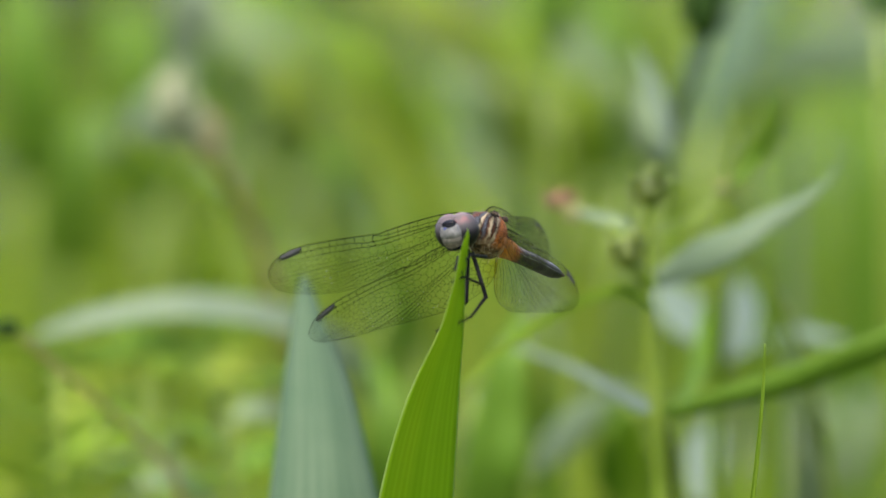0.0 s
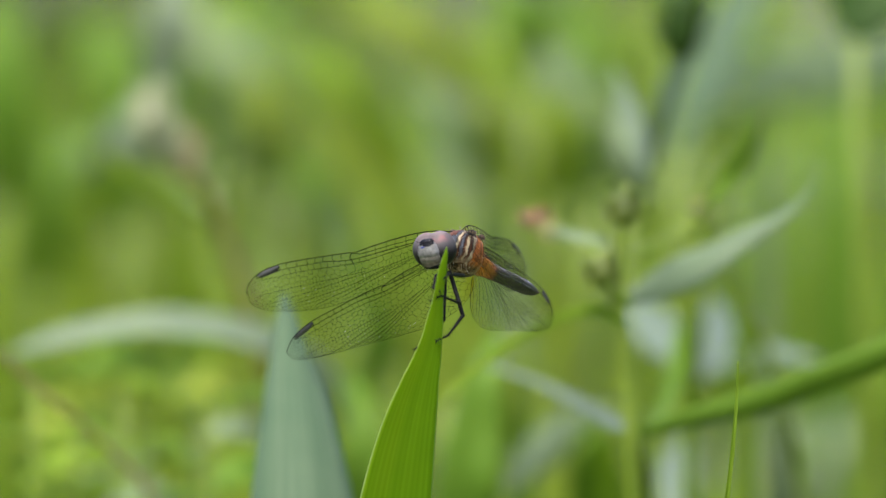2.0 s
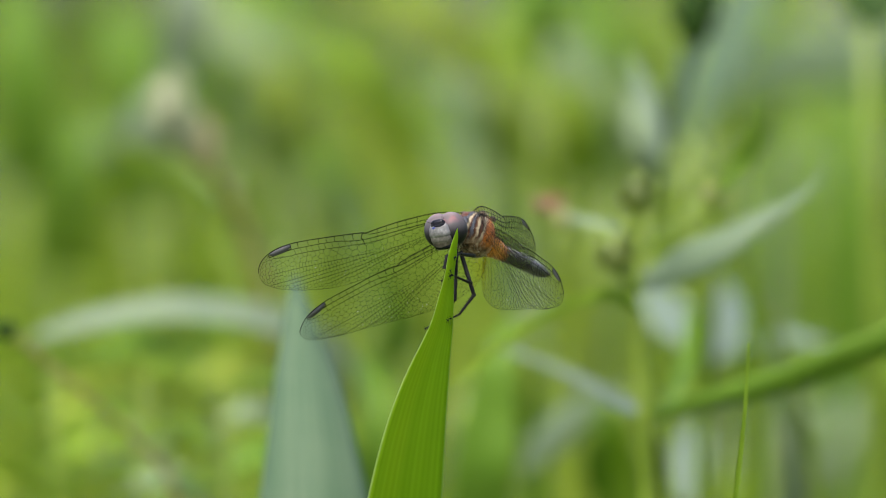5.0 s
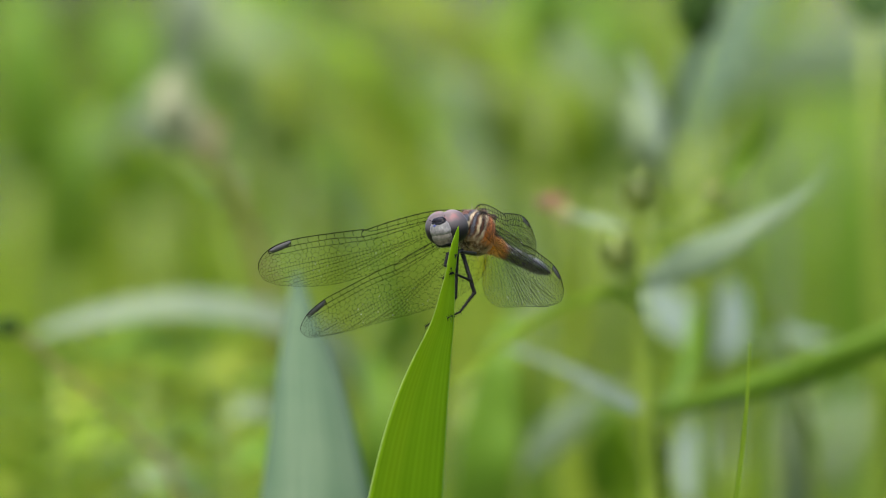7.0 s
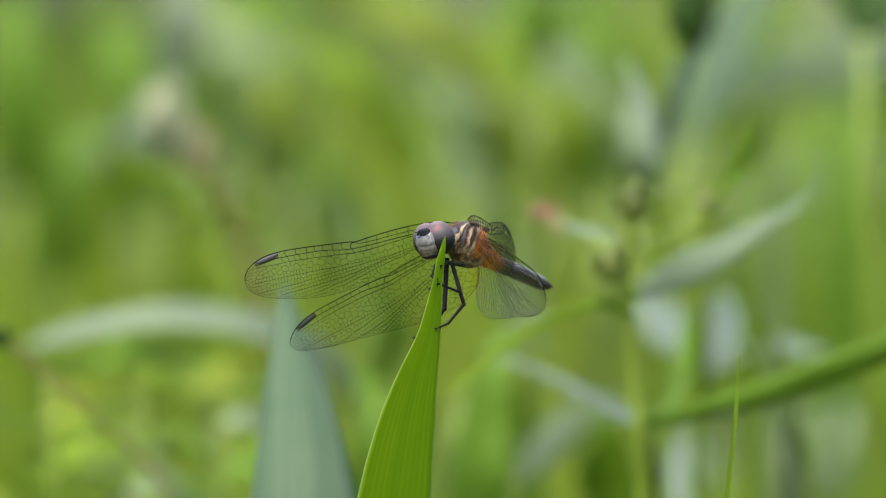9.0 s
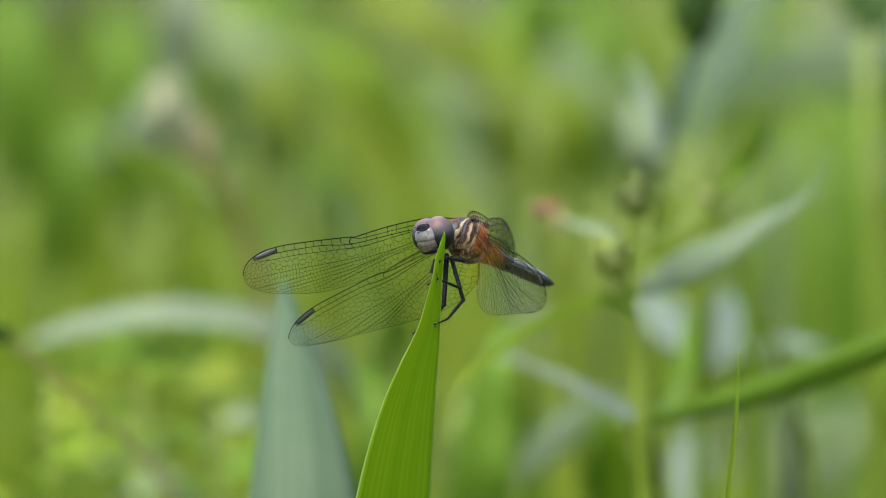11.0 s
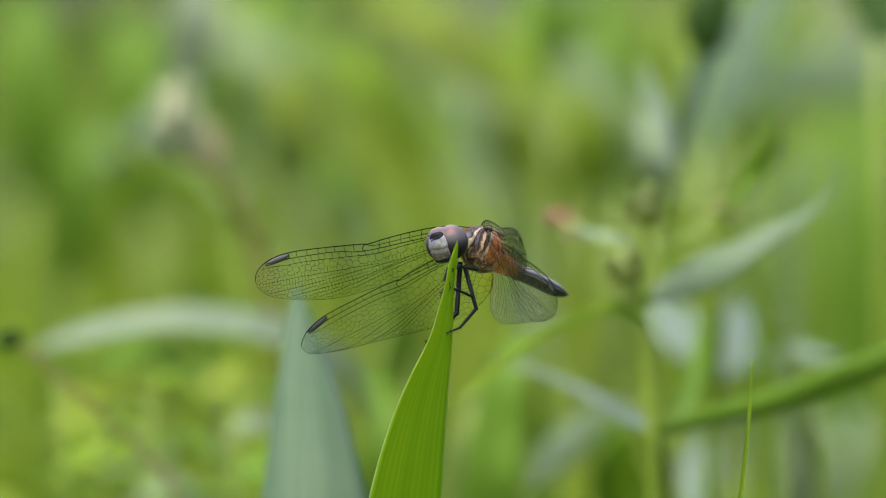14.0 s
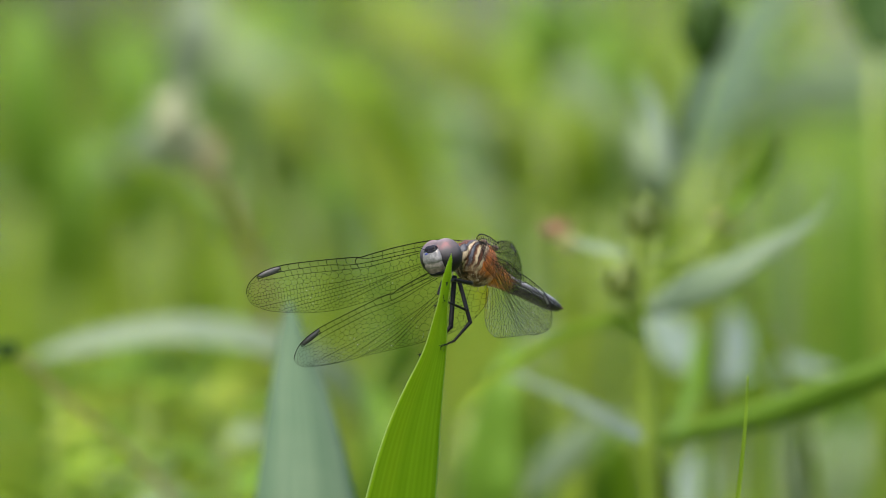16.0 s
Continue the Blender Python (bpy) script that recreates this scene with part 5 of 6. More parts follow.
# wings
def wing_mesh(lead, trail, length, node_u, seed):
    """Vein net, membrane and stigma of one wing, x along the span, y towards the trailing edge."""
    import mathutils
    rnd = random.Random(seed)
    outline = spline([(u, v, 0) for u, v in lead], 70)[:, :2].tolist() + spline([(u, v, 0) for u, v in trail], 90)[1:, :2].tolist()
    poly = np.array(outline)

    def inside(x, y):
        a, b = poly, np.roll(poly, -1, 0)
        cross = ((a[:, 1] > y) != (b[:, 1] > y)) & (x < (b[:, 0] - a[:, 0]) * (y - a[:, 1]) / (b[:, 1] - a[:, 1] + 1e-12) + a[:, 0])
        return cross.sum() % 2 == 1

    lead_c = spline([(u, v, 0) for u, v in lead], 200)

    def lead_at(u):
        return np.interp(u, lead_c[:, 0], lead_c[:, 1])

    # seeds of a net that gets finer to the rim and the tip; the strips behind the leading edge are ladders
    def strip(x):
        return 0.05 * min(1, x * 2.5 + 0.3) * min(1, max(0.06, (0.965 - x) / 0.1))

    seeds, pts = [], np.full((4000, 2), 9.0)
    # cells lie in facing pairs along the long sectors, so that these run through the net
    wide = max(v for u, v in trail)
    sectors = (
        ([(0.08, 0.034), (0.3, wide * 0.36), (0.55, wide * 0.52), (0.78, wide * 0.66), (0.95, wide * 0.74)], 0.05, 0.03),
        ([(0.3, wide * 0.36), (0.5, wide * 0.62), (0.7, wide * 0.76), (0.84, wide * 0.84)], 0.045, 0.03),
        ([(0.02, 0.03), (0.2, wide * 0.34), (0.4, wide * 0.6), (0.56, wide * 0.84)], 0.045, 0.026),
        ([(0.01, 0.03), (0.1, wide * 0.3), (0.2, wide * 0.52), (0.33, wide * 0.88)], 0.042, 0.026),
        ([(0.01, 0.03), (0.06, wide * 0.3), (0.13, wide * 0.6), (0.18, wide * 0.9)], 0.04, 0.026),
        ([(0.45, wide * 0.42), (0.62, wide * 0.45), (0.8, wide * 0.48), (0.96, wide * 0.53)], 0.04, 0.03),
        ([(0.22, wide * 0.34), (0.36, wide * 0.48), (0.52, wide * 0.7), (0.68, wide * 0.9)], 0.045, 0.03),
    )
    for line, _, _ in sectors:
        c = spline([(u, v, 0) for u, v in line], 400)[:, :2]
        run = np.concatenate(([0], np.cumsum(np.hypot(*np.diff(c, axis=0).T))))
        at = 0.03
        while at < run[-1]:
            k = int(np.searchsorted(run, at))
            d = c[min(k + 1, 400)] - c[k - 1]
            d = d / np.linalg.norm(d)
            off = 0.0065 + 0.004 * (1 - c[k][0])
            pair = [c[k] + np.array((-d[1], d[0])) * off * q for q in (1, -1)]
            n = len(seeds)
            if all(inside(*p) and p[1] > lead_at(p[0]) + strip(p[0]) + 0.004 for p in pair) and (n == 0 or min(np.min(np.hypot(*(pts[:n] - p).T)) for p in pair) > off * 1.15):
                for p in pair:
                    pts[len(seeds)] = p
                    seeds.append((float(p[0]), float(p[1])))
            at += (0.02 - 0.007 * c[k][0]) * rnd.uniform(0.85, 1.15)
    for _ in range(16000):
        x, y = rnd.uniform(0, 1), rnd.uniform(-0.03, 0.35)
        if not inside(x, y) or y < lead_at(x) + strip(x) + 0.004:
            continue
        edge = np.min(np.hypot(poly[:, 0] - x, poly[:, 1] - y))
        r = 0.0092 + min(0.013, edge * 0.17) * (1.3 - 0.8 * x) + 0.009 * (1 - x) ** 2
        n = len(seeds)
        # cells are longer along the span near the root
        if n == 0 or np.min(((pts[:n, 0] - x) / (1 + 0.5 * (1 - x))) ** 2 + (pts[:n, 1] - y) ** 2) > r * r:
            pts[n] = (x, y)
            seeds.append((x, y))
    for u in np.arange(0.02, 0.97, 0.012):
        seeds.append((float(u), float(lead_at(u) + strip(u) - 0.012)))
    for k in range(0, len(poly), 2):
        p, q, o = poly[k], poly[(k + 1) % len(poly)], poly[k - 1]
        t = q - o
        nrm = np.array((t[1], -t[0])) / (np.linalg.norm(t) + 1e-9)
        if inside(*(p + nrm * 0.004)):
            nrm = -nrm
        seeds.append(tuple(p + nrm * 0.012))
    res = mathutils.geometry.delaunay_2d_cdt([Vector(s) for s in seeds], [], [], 0, 1e-7)
    vs, tris = res[0], [t for t in res[2] if len(t) == 3]
    cent = []
    for t in tris:
        a, b, c = (vs[i] for i in t)
        cc = (a + b + c) / 3
        d = 2 * (a.x * (b.y - c.y) + b.x * (c.y - a.y) + c.x * (a.y - b.y))
        if abs(d) > 1e-9:
            ux = (a.length_squared * (b.y - c.y) + b.length_squared * (c.y - a.y) + c.length_squared * (a.y - b.y)) / d
            uy = (a.length_squared * (c.x - b.x) + b.length_squared * (a.x - c.x) + c.length_squared * (b.x - a.x)) / d
            o = Vector((ux, uy))
            if (o - cc).length < 0.02:
                cc = o * 0.65 + cc * 0.35
        cent.append(cc)
    owner = {}
    pairs = []
    for i, t in enumerate(tris):
        for k in range(3):
            e = tuple(sorted((t[k], t[(k + 1) % 3])))
            if e in owner:
                pairs.append((owner[e], i))
            else:
                owner[e] = i
    def in_net(x, y):
        return inside(x, y) and y > lead_at(x) + strip(x)

    keep = [in_net(c.x, c.y) for c in cent]

    def pleat(x, y):
        """Gentle pleats near the leading edge and a slight camber."""
        d = y - lead_at(min(max(x, 0), 1))
        return length * (0.0016 * math.sin(min(d, 0.09) * 105) * (1 - 0.6 * x) - 0.10 * d * d * 4 + 0.012 * math.sin(x * 2.6))

    def up(x, y):
        return np.array((x * length, y * length, pleat(x, y)))

    tr = spline([(u, v, 0) for u, v in trail], 300)
    order = np.argsort(tr[:, 0])
    tr_u, tr_v = tr[order, 0], tr[order, 1]
    verts, faces = [], []

    def strut(p, q, r1, r2):
        d = q - p
        l = np.linalg.norm(d)
        if l < 1e-6:
            return
        d = d / l
        a = np.cross(d, (0, 0, 1.0))
        a /= np.linalg.norm(a) + 1e-9
        b = np.cross(a, d)
        o = len(verts)
        for c, r in ((p, r1), (q, r2)):
            for j in range(4):
                t = math.pi / 2 * j
                verts.append(c + r * (a * math.cos(t) + b * math.sin(t)))
        for j in range(4):
            faces.append((o + j, o + (j + 1) % 4, o + 4 + (j + 1) % 4, o + 4 + j))

    for i, j in pairs:
        if not (keep[i] or keep[j]):
            continue
        p, q = cent[i], cent[j]
        if not keep[i]:
            p, q = q, p
        if not (keep[i] and keep[j]):
            lo, hi = 0.0, 1.0
            for _ in range(9):
                m = (lo + hi) / 2
                c = p + (q - p) * m
                lo, hi = (m, hi) if in_net(c.x, c.y) else (lo, m)
            q = p + (q - p) * lo
        r = 0.019 + 0.004 * (1 - p.x)
        strut(up(*p), up(*q), r, r)

    def vein(pts, r1, r2, n=40):
        c = spline([(u, v, 0) for u, v in pts], n)
        for k in range(n):
            ra, rb = (0.66 * (r1 + (r2 - r1) * (k + z) / n) for z in (0, 1))
            strut(up(c[k][0], c[k][1]), up(c[k + 1][0], c[k + 1][1]), ra, rb)

    n_u = node_u
    vein(lead, 0.115, 0.085, 90)
    vein(trail, 0.035, 0.04, 110)

    def below(u, d):
        return (u, float(lead_at(u)) + d)

    # subcosta to the node, radius to the tip, first sector under it
    vein([(0.0, 0.012), below(0.15, 0.02), below(n_u * 0.6, 0.021), below(n_u * 0.9, 0.015), below(n_u, 0.003)], 0.075, 0.06)
    vein([(0.0, 0.02), below(0.1, 0.03), below(0.25, 0.038), below(n_u, 0.03), below(n_u + 0.12, 0.024), below(0.7, 0.024), below(0.84, 0.026), below(0.93, 0.022), below(0.946, 0.012)], 0.09, 0.06, 70)
    vein([(0.04, 0.026), below(0.15, 0.04)] + [below(u, 0.05) for u in (0.3, 0.45, 0.6, 0.75, 0.86)] + [below(0.9, 0.042), below(0.935, 0.03)], 0.07, 0.04, 70)
    # nodal notch
    vein([below(n_u - 0.004, -0.001), below(n_u + 0.006, 0.006), below(n_u + 0.014, 0.022), below(n_u + 0.008, 0.03), below(n_u - 0.002, 0.05)], 0.13, 0.05, 12)
    # rungs
    u = 0.05
    while u < n_u - 0.02:
        vein([below(u, 0), below(u + 0.003, 0.02), below(u + 0.001, 0.036)], 0.055, 0.05, 3)
        u += rnd.uniform(0.04, 0.055)
    u = n_u + 0.05
    while u < 0.83:
        vein([below(u, 0), below(u + 0.004, 0.012), below(u - 0.002, 0.025)], 0.06, 0.055, 3)
        u += rnd.uniform(0.036, 0.05)
    u = 0.12
    while u < 0.85:
        vein([below(u, 0.026 if u > n_u else 0.033), below(u - 0.003, 0.038), below(u - 0.006, 0.05)], 0.045, 0.04, 3)
        u += rnd.uniform(0.024, 0.036)
    # stigma's black frame
    vein([below(0.845, 0), below(0.84, 0.022)], 0.1, 0.1, 4)
    vein([below(0.947, 0), below(0.944, 0.018)], 0.09, 0.09, 4)
    vein([below(0.84, 0.022), below(0.89, 0.0275), below(0.944, 0.018)], 0.09, 0.09, 10)
    vein([below(0.845, 0), below(0.9, 0), below(0.95, 0)], 0.12, 0.12, 14)
    # long sectors and the fan at the base
    for line, r1, r2 in sectors:
        line = [(u, min(v, float(np.interp(u, tr_u, tr_v)) - 0.004)) for u, v in line]
        vein(line, r1, r2, 44)
    net = mesh_from("wing", verts, faces, M_VEIN, smooth=False)
    # membrane over the whole outline, as a fan of strips
    nu, nv = 60, 16
    mv, mf = [], []
    for i in range(nu + 1):
        u = 0.004 + 0.99 * i / nu
        a, b = lead_at(u), np.interp(u, tr_u, tr_v)
        for j in range(nv + 1):
            y = a + (b - a) * j / nv
            mv.append(up(u, y))
    for i in range(nu):
        for j in range(nv):
            k = i * (nv + 1) + j
            mf.append((k, k + 1, k + nv + 2, k + nv + 1))
    skin = mesh_from("membrane", mv, mf, M_MEMBRANE)
    # stigma: a small thick cell
    sv, sf = [], []
    s0, s1 = 0.842, 0.944
    for i in range(13):
        f = i / 12
        u = s0 + (s1 - s0) * f
        a = lead_at(u) + 0.001
        w = 0.0265 * (0.12 + 0.88 * math.sin(math.pi * (0.04 + 0.92 * f)) ** 0.6)
        for y, z in ((a, 0.03), (a + w * 0.5, 0.045), (a + w, 0.03), (a + w, -0.03), (a + w * 0.5, -0.045), (a, -0.03)):
            sv.append(up(u - (y - a) * 0.28, y) + np.array((0, 0, z)))
    for i in range(12):
        for j in range(6):
            k = i * 6 + j
            sf.append((k, i * 6 + (j + 1) % 6, (i + 1) * 6 + (j + 1) % 6, k + 6))
    sf += [tuple(range(5, -1, -1)), tuple(72 + j for j in range(6))]
    stig = mesh_from("pterostigma", sv, sf, M_STIGMA)
    def speck():
        u = 0.35 + 0.4 * rnd.random()
        return u, float(np.interp(u, tr_u, tr_v)) * rnd.uniform(0.4, 0.92)

    # pale dust specks
    dust = [ball_data(up(*speck()) + np.array((0, 0, 0.04)), (q, q, q), 6, 4) for q in (0.075, 0.065, 0.06, 0.05, 0.05, 0.045, *[0.036] * 18)]
    return net, skin, stig, to_mesh("dust_specks", merge(*dust), M_SPECK)


FORE_LEAD = [(0, 0), (0.09, -0.022), (0.188, -0.029), (0.317, -0.021), (0.421, -0.008), (0.49, 0.003), (0.512, -0.001), (0.659, -0.007), (0.778, -0.009), (0.842, -0.006), (0.894, 0.002), (0.942, 0.019), (0.976, 0.043), (0.995, 0.07), (1.0, 0.098)]
FORE_TRAIL = [(1.0, 0.098), (0.993, 0.123), (0.976, 0.148), (0.935, 0.171), (0.887, 0.188), (0.765, 0.211), (0.642, 0.218), (0.53, 0.206), (0.37, 0.176), (0.21, 0.138), (0.1, 0.114), (0.02, 0.085), (0, 0.04)]
HIND_LEAD = [(0, 0), (0.12, -0.013), (0.25, -0.016), (0.35, -0.011), (0.425, -0.004), (0.455, 0.005), (0.48, -0.001), (0.56, -0.003), (0.715, 0.003), (0.819, 0.009), (0.879, 0.02), (0.936, 0.04), (0.971, 0.065), (0.994, 0.092), (1.0, 0.105)]
HIND_TRAIL = [(1.0, 0.105), (0.997, 0.124), (0.984, 0.147), (0.95, 0.172), (0.83, 0.214), (0.675, 0.247), (0.535, 0.28), (0.424, 0.306), (0.3, 0.33), (0.2, 0.33), (0.1, 0.303), (0.03, 0.23), (0, 0.08)]


def place_wing(name, meshes, root, end, chord, label):
    r, e = Vector(grip(root)), Vector(grip(end))
    x = (e - r).normalized()
    y = Vector(chord)
    y = (y - x * y.dot(x)).normalized()
    z = x.cross(y)
    m = Matrix((x, y, z)).transposed().to_4x4()
    m.translation = r * MM
    w = part(name, meshes[0], dragonfly, label)
    w.matrix_basis = m
    part("membrane", meshes[1], w, "clear membrane")
    part("pterostigma", meshes[2], w, "dark grey wing spot")
    part("dust_specks", meshes[3], w, "tiny pale dust specks")
    return w


FORE = wing_mesh(FORE_LEAD, FORE_TRAIL, 33.1, 0.5, 31)
HIND = wing_mesh(HIND_LEAD, HIND_TRAIL, 30.6, 0.462, 47)
WINGS = {
    "fore_near": place_wing("forewing", FORE, (3.47, 14.0, 605.01), (-27.59, 3.0, 599.44), (0.0, 0.12, -0.98), "clear forewing with black veins, spread sideways"),
    "hind_near": place_wing("hindwing", HIND, (5.05, 12.6, 603.5), (-22.07, 4.0, 589.73), (-0.1, 0.3, -0.95), "clear hindwing with black veins, spread sideways and down"),
    "fore_far": place_wing("forewing", FORE, (4.2, 15.0, 605.35), (11.72, -15.5, 604.04), (0.25, 0.0, -0.97), "clear forewing with black veins, swept forwards"),
    "hind_far": place_wing("hindwing", HIND, (6.0, 17.5, 603.2), (16.31, -8.0, 596.6), (0.0, 0.1, -0.97), "clear hindwing with black veins, swept forwards"),
}


# legs
def leg(points, radii, spines=8, seed=0, claw=True):
    pts = [grip(p) for p in points]
    lg = thing("leg", (0, 0, 0), "", "")
    lg.parent = dragonfly
    for k in range(len(pts) - 1):
        a, b = np.array(pts[k]), np.array(pts[k + 1])
        ra, rb = radii[k] * 0.85, radii[k + 1] * 0.85
        datas = [tube_data([a, a + (b - a) * 0.5, b], (ra, (ra + rb) / 2 * 1.05, rb * 1.1), 10, 10), ball_data(b, (rb * 1.25,) * 3, 10, 8)]
        d = (b - a) / np.linalg.norm(b - a)
        s = np.cross(d, (0, 1, 0.2))
        s /= np.linalg.norm(s)
        for i in range(spines):
            p = a + (b - a) * ((i + 0.5) / spines)
            q = p + (s * (1 if i % 2 else -1) * 0.5 + d * 0.3 + np.array((0, -0.2, 0))) * (0.9 if k else 0.6)
            datas.append(tube_data([p, q], (0.045, 0.014), 1, 4))
        if k == len(pts) - 2 and claw:
            for t in (0.35, -0.35):
                datas.append(tube_data([b, b + d * 0.3 + s * t * 0.5, b + d * 0.35 + s * t + np.array((0, 0, -0.1))], (0.07, 0.05, 0.01), 4, 5))
        part(("femur", "tibia", "tarsus")[min(k, 2)], to_mesh("leg_part", merge(*datas), M_LEG), lg)
    lg["label"] = "spiny black leg"
    return lg


leg([(2.3, 10.0, 599.6), (4.17, 8.2, 593.35), (2.07, 6.0, 590.6), (0.45, 4.8, 589.85)], (0.37, 0.3, 0.17, 0.1), 12)
leg([(1.66, 10.5, 600.0), (1.36, 8.6, 592.75), (-1.3, 7.6, 589.5), (-2.75, 5.8, 588.6)], (0.42, 0.36, 0.16, 0.1), 9)
leg([(2.50, 10.0, 598.87), (3.73, 7.0, 595.05), (0.98, 2.4, 596.25), (-0.38, 3.2, 595.5)], (0.3, 0.24, 0.14, 0.09), 10)
leg([(4.25, 9.0, 598.95), (2.1, 3.6, 599.26), (1.4, 1.2, 598.7)], (0.36, 0.25, 0.12), 6)
leg([(1.77, 9.0, 599.44), (0.32, 6.0, 598.9), (-0.1, 4.4, 597.3), (0.80, 2.2, 596.87)], (0.34, 0.28, 0.2, 0.1), 5)

PERCH_ROWS = [
    (0, 0.0541, -0.756),
    (0.5, 0.0553, -0.775),
    (1, 0.0527, -0.914),
    (1.5, 0.0869, -0.667),
    (2, 0.1002, -0.638),
    (2.5, 0.1144, -0.208),
    (3, 0.0737, -0.385),
    (3.5, 0.0553, -0.241),
    (4, 0.0478, -0.117),
    (6.5, 0.0216, -0.012),
    (7, 0.0113, 0.025),
    (7.5, 0.0000, 0.000),
    (8, -0.0131, -0.027),
    (8.5, -0.0680, -0.045),
    (9, -0.0646, 0.063),
    (11.5, -0.0960, 0.255),
    (12, -0.0874, 0.349),
    (12.5, -0.0681, 0.218),
    (13, -0.0361, 0.314),
    (13.5, -0.0640, 0.163),
    (14, -0.0734, -0.068),
    (14.5, -0.0801, 0.157),
    (15, -0.0591, 0.058),
    (15.5, -0.0850, -0.027),
    (16, -0.1170, -0.270),
]
GLAUCOUS_ROWS = [
    (0, 0.0640, -0.457),
    (0.5, 0.0606, -0.800),
    (1, 0.0652, -1.166),
    (1.5, 0.1281, -0.820),
    (2, 0.1372, -0.611),
    (2.5, 0.1397, -0.445),
    (3, 0.0931, -0.553),
    (3.5, 0.0733, -0.235),
    (4, 0.0544, -0.074),
    (6.5, 0.0249, 0.134),
    (7, 0.0128, 0.051),
    (7.5, 0.0000, 0.000),
    (8, 0.0003, -0.196),
    (8.5, -0.0454, -0.283),
    (9, -0.0420, -0.305),
    (11.5, -0.0798, 0.041),
    (12, -0.0671, -0.009),
    (12.5, -0.0345, 0.093),
    (13, -0.0001, 0.188),
    (13.5, -0.0319, -0.003),
    (14, -0.0421, -0.136),
    (14.5, -0.0590, 0.137),
    (15, -0.0391, 0.031),
    (15.5, -0.0668, -0.066),
    (16, -0.1129, -0.491),
]
THIN_ROWS = [
    (0, 0.0440, -0.473),
    (0.5, 0.0578, -0.453),
    (1, 0.0503, -0.477),
    (1.5, 0.0311, -0.371),
    (2, 0.0410, -0.219),
    (2.5, 0.0644, -0.014),
    (3, 0.0244, -0.033),
    (3.5, 0.0187, -0.055),
    (4, 0.0249, -0.023),
    (6.5, 0.0223, 0.052),
    (7, 0.0118, -0.151),
    (7.5, 0.0000, 0.000),
    (8, -0.0124, -0.104),
    (8.5, -0.0423, -0.250),
    (9, -0.0518, -0.382),
    (11.5, -0.0751, -0.420),
    (12, -0.0624, -0.662),
    (12.5, -0.0447, -0.352),
    (13, -0.0247, -0.142),
    (13.5, -0.0411, -0.409),
    (14, -0.0512, -0.460),
    (14.5, -0.0554, -0.521),
    (15, -0.0240, -0.667),
    (15.5, -0.0259, -0.645),
    (16, -0.0682, -0.747),
]
DRAGONFLY_ROWS = [
    (0, 0.712, -0.688, 0.17, -0.04, 0.19),
    (0.5, 0.636, -0.802, 0.42, -0.55, 0.28),
    (1, 0.592, -0.937, 0.80, -0.51, 0.40),
    (1.5, 0.913, -0.707, 0.34, -0.31, 0.44),
    (2, 1.048, -0.769, 0.88, 0.05, 0.85),
    (2.5, 1.236, -0.167, 0.54, -0.64, 0.73),
    (3, 0.778, -0.434, 0.71, -0.39, 0.73),
    (3.5, 0.602, -0.156, 0.36, -0.47, 0.28),
    (4, 0.547, -0.055, -0.08, -0.29, 0.20),
    (6.5, 0.231, 0.093, 0.00, -0.04, -0.03),
    (7, 0.109, 0.023, 0.02, 0.06, 0.17),
    (7.5, -0.003, -0.003, 0.02, 0.01, 0.00),
    (8, -0.132, -0.027, -0.39, -0.13, -1.32),
    (8.5, -0.658, -0.045, -0.79, -0.26, -2.63),
    (9, -0.537, -0.063, -1.20, -0.40, -3.95),
    (11.5, -0.921, 0.153, -1.60, -0.30, -4.60),
    (12, -0.819, 0.123, -1.60, -0.37, -4.37),
    (12.5, -0.534, 0.214, -1.92, -0.33, -4.45),
    (13, -0.217, 0.295, -1.80, -0.20, -4.40),
    (13.5, -0.520, 0.162, -2.00, -0.25, -4.64),
    (14, -0.638, -0.043, -1.97, -0.13, -4.95),
    (14.5, -0.768, 0.179, -2.04, 0.17, -5.12),
    (15, -0.452, 0.082, -2.12, 0.23, -4.98),
    (15.5, -0.698, 0.035, -1.74, 0.28, -4.99),
    (16, -1.082, -0.266, -1.99, -0.05, -5.17),
]
HEAD_ROWS = [
    (0, 0, 0, 0, 0.26),
    (2.5, 0, 0, 0, 0.26),
    (4, 0, 0, 0, 0.28),
    (7.6, 0, 0, 0, 0.28),
    (7.9, 0, 0, -4, 0.1),
    (9, 0, 0, -6, 0.0),
    (11.5, 0, 0, -5, 0.0),
    (16, 0, 0, -5, 0.0),
]

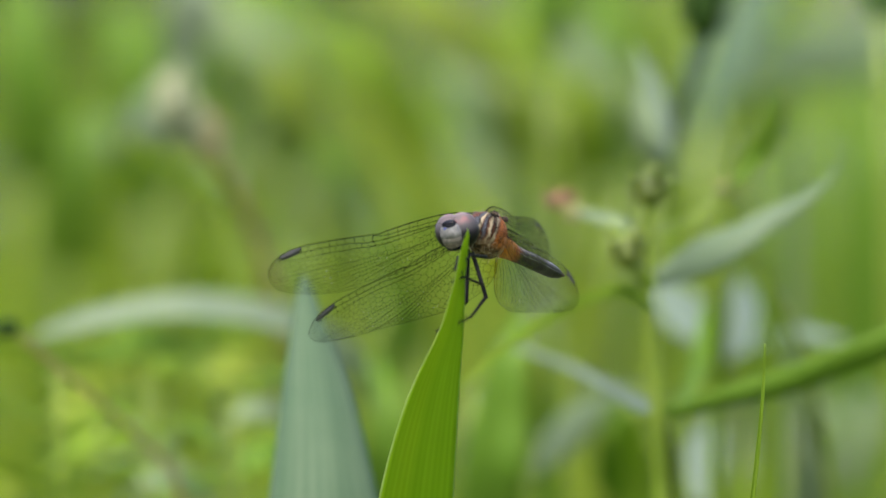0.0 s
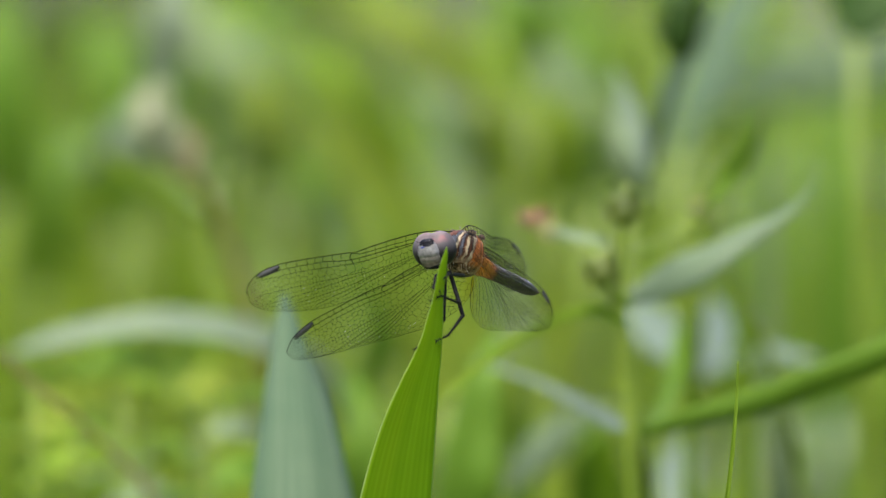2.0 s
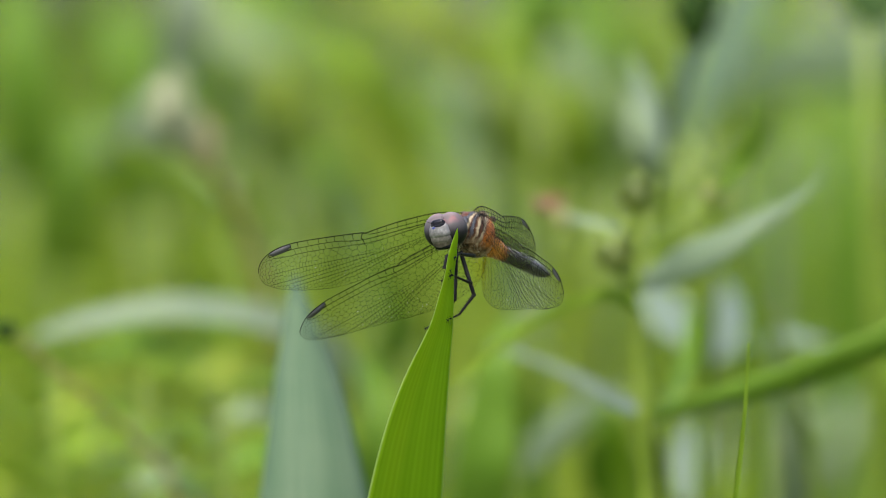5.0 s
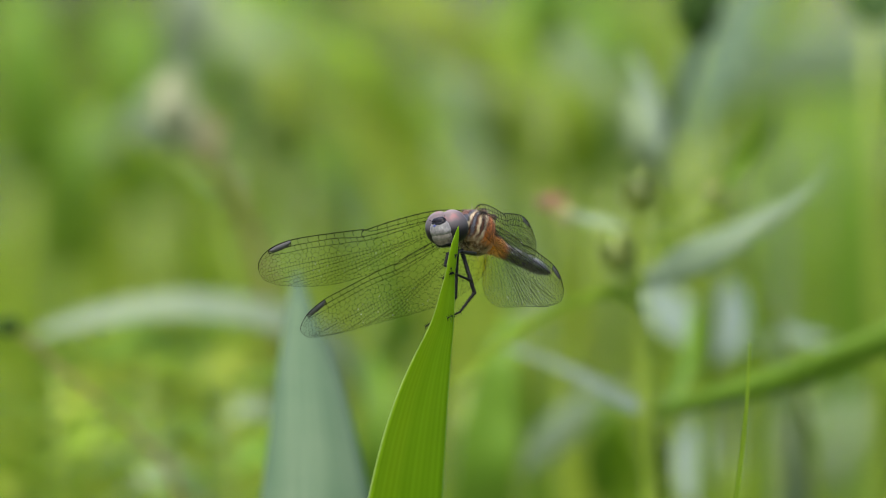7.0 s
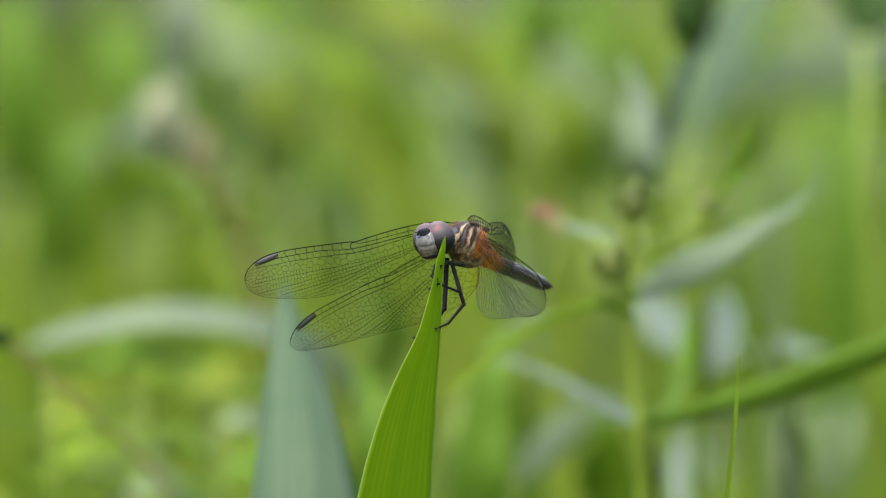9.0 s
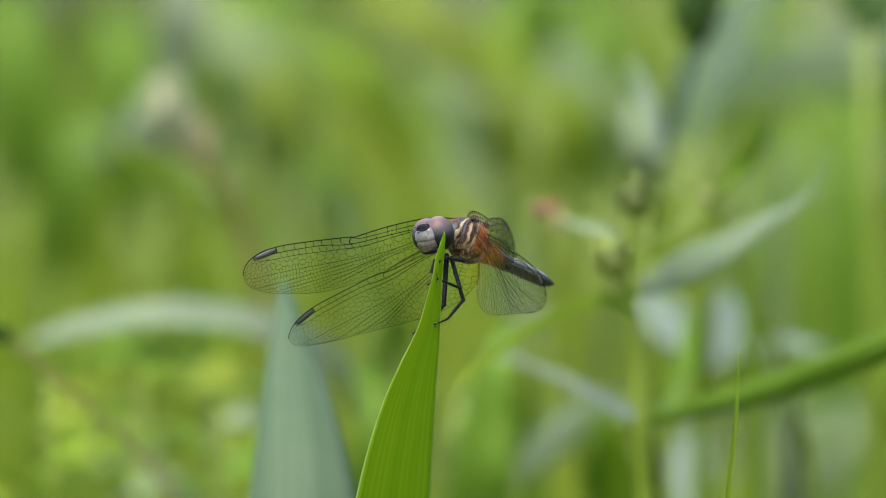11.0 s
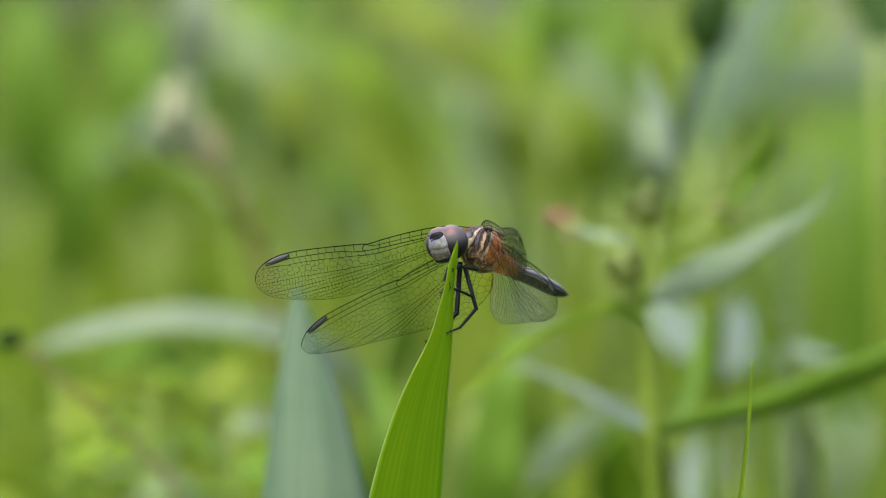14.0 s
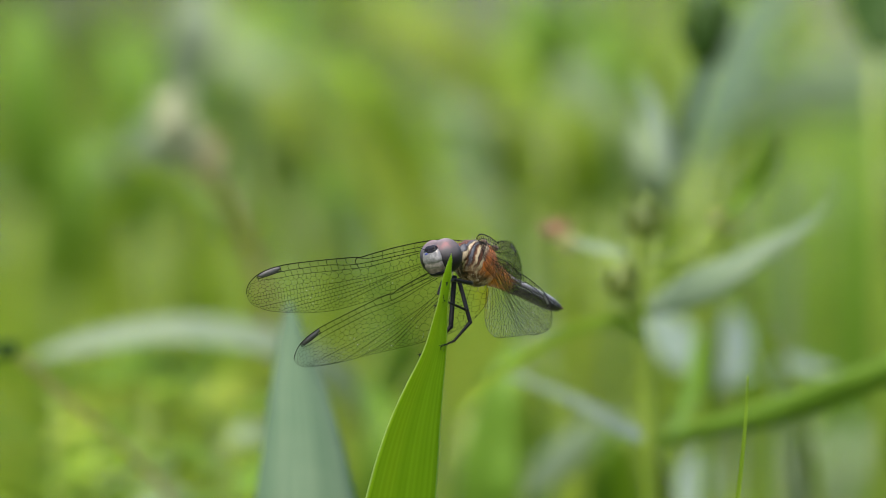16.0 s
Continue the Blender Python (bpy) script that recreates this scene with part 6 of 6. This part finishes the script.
# each wing against its rest: seconds, degrees in its own plane, degrees of flap
WING_ROWS = {
    "fore_near": [(0, -0.35, -2.95), (0.5, -0.42, -2.43), (1, -0.45, -2.13), (1.5, -0.45, -2.52), (2, -0.37, -2.67), (2.5, -0.35, -2.33), (3, -0.46, -2.16), (3.5, -0.59, -2.12), (4, -0.69, -2.29), (6.5, -0.80, -0.69), (7, -0.82, -0.86), (7.5, -0.79, -0.96), (8, -0.71, -1.13), (8.5, -0.71, -1.21), (9, -0.93, -1.05), (11.5, -1.01, -0.96), (12, -1.03, -0.85), (12.5, -1.02, -0.72), (13, -1.08, -0.85), (13.5, -1.18, -0.68), (14, -1.27, -0.36), (14.5, -1.29, -0.03), (15, -1.17, 0.79), (15.5, -1.03, 1.86), (16, -0.94, 2.93)],
    "hind_near": [(0, -1.69, 0.78), (0.5, -1.32, 1.66), (1, -1.26, 1.59), (1.5, -1.54, 0.85), (2, -1.59, 0.67), (2.5, -1.31, 1.16), (3, -1.20, 1.34), (3.5, -1.29, 1.20), (4, -1.37, 1.04), (6.5, -0.49, 2.30), (7, -0.67, 2.00), (7.5, -0.80, 1.59), (8, -0.80, 0.97), (8.5, -0.81, 0.61), (9, -1.01, 0.76), (11.5, -0.84, 1.11), (12, -0.93, 0.97), (12.5, -0.81, 1.10), (13, -0.84, 1.00), (13.5, -0.92, 0.79), (14, -0.78, 0.95), (14.5, -0.36, 1.76), (15, -0.15, 2.21), (15.5, -0.22, 2.18), (16, 0.15, 3.08)],
    "fore_far": [(0, 0.57, 0.79), (0.5, 0.51, 0.67), (1, 0.40, 0.69), (1.5, 0.51, 1.10), (2, 0.57, 1.33), (2.5, 0.49, 1.07), (3, 0.40, 0.81), (3.5, 0.45, 0.73), (4, 0.61, 0.84), (6.5, 0.06, 0.66), (7, 0.17, 0.77), (7.5, 0.03, 0.88), (8, -0.27, 0.93), (8.5, -0.22, 0.62), (9, 0.20, 0.03), (11.5, 0.75, -0.27), (12, 0.67, 0.23), (12.5, 0.69, 0.47), (13, 0.87, 0.40), (13.5, 1.08, 0.20), (14, 1.12, 0.04), (14.5, 1.04, -0.10), (15, 0.98, -0.33), (15.5, 0.97, -0.52), (16, 1.09, -0.55)],
    "hind_far": [(0, -0.90, 0.73), (0.5, -1.04, 0.81), (1, -1.11, 0.88), (1.5, -1.10, 1.29), (2, -1.23, 1.61), (2.5, -1.35, 1.43), (3, -1.37, 1.19), (3.5, -1.27, 1.06), (4, -0.95, 0.95), (6.5, -1.38, 0.89), (7, -1.37, 1.08), (7.5, -1.40, 1.11), (8, -1.59, 1.15), (8.5, -1.54, 0.92), (9, -1.12, 0.44), (11.5, -0.67, -0.19), (12, -0.67, 0.12), (12.5, -0.70, 0.33), (13, -0.77, 0.40), (13.5, -0.83, 0.34), (14, -0.92, 0.25), (14.5, -1.01, 0.10), (15, -1.14, -0.10), (15.5, -1.30, -0.17), (16, -1.13, -0.14)],
}
# wind in the tall stem and the seed head: seconds, sway in degrees, lift in millimetres
TALL_STEM_ROWS = [(0, -0.0158, -0.23), (2, 0.0053, -0.39), (3, 0.0000, 0.00), (4, 0.0263, 0.00), (6.5, 0.0439, 0.26), (7.5, 0.0176, 0.33), (9, 0.0439, 0.59), (11.5, 0.0878, 0.59), (13, 0.0703, 0.29), (14.5, 0.0527, 0.65), (16, 0.0703, 0.88)]
SEED_ROWS = [(0, 0.0186, 0.40), (2, 0.0371, 0.40), (3, 0.0000, 0.00), (6.5, 0.0186, 0.30), (7.5, 0.0000, 0.20), (9, 0.0000, 0.46), (11.5, 0.0186, 1.10), (13, -0.0186, 0.60), (14.5, 0.0000, 1.10), (16, 0.0000, 1.31)]


def motions():
    walk(perch, [(t, Matrix.Translation((0, 0, dz * MM)) @ Matrix.Translation([c * MM for c in PERCH_BASE]) @ pose(0, 0, 0, 0, roll, 0)) for t, roll, dz in PERCH_ROWS])
    walk(glaucous, [(t, Matrix.Translation((0, 0, dz * MM)) @ Matrix.Translation([c * MM for c in GLAUCOUS_BASE]) @ pose(0, 0, 0, 0, roll, 0)) for t, roll, dz in GLAUCOUS_ROWS])
    walk(thin, [(t, Matrix.Translation((0, 0, dz * MM)) @ Matrix.Translation([c * MM for c in THIN_BASE]) @ pose(0, 0, 0, 0, roll, 0)) for t, roll, dz in THIN_ROWS])
    g = GRIP
    walk(dragonfly, [(t, pose((g[0] + dx) * MM, g[1] * MM, (g[2] + dz) * MM, rx, ry, rz)) for t, dx, dz, rx, ry, rz in DRAGONFLY_ROWS])
    h = [c * MM for c in HEAD_AT]
    walk(head, [(t, pose(h[0] + dx * MM, h[1], h[2], HEAD_TURN[0] + a, HEAD_TURN[1] + b, HEAD_TURN[2] + c)) for t, a, b, c, dx in HEAD_ROWS])
    for name, wing in WINGS.items():
        rest = wing.matrix_basis.copy()
        walk(wing, [(t, rest @ pose(0, 0, 0, 0, 0, a) @ pose(0, 0, 0, 0, b, 0)) for t, a, b in WING_ROWS[name]])
    for plant, rows in ((tall_stem, TALL_STEM_ROWS), (seed_stalk, SEED_ROWS)):
        foot = plant.location.copy()
        walk(plant, [(t, pose(foot.x, foot.y, foot.z + dz * MM, 0, roll, 0)) for t, roll, dz in rows])


motions()
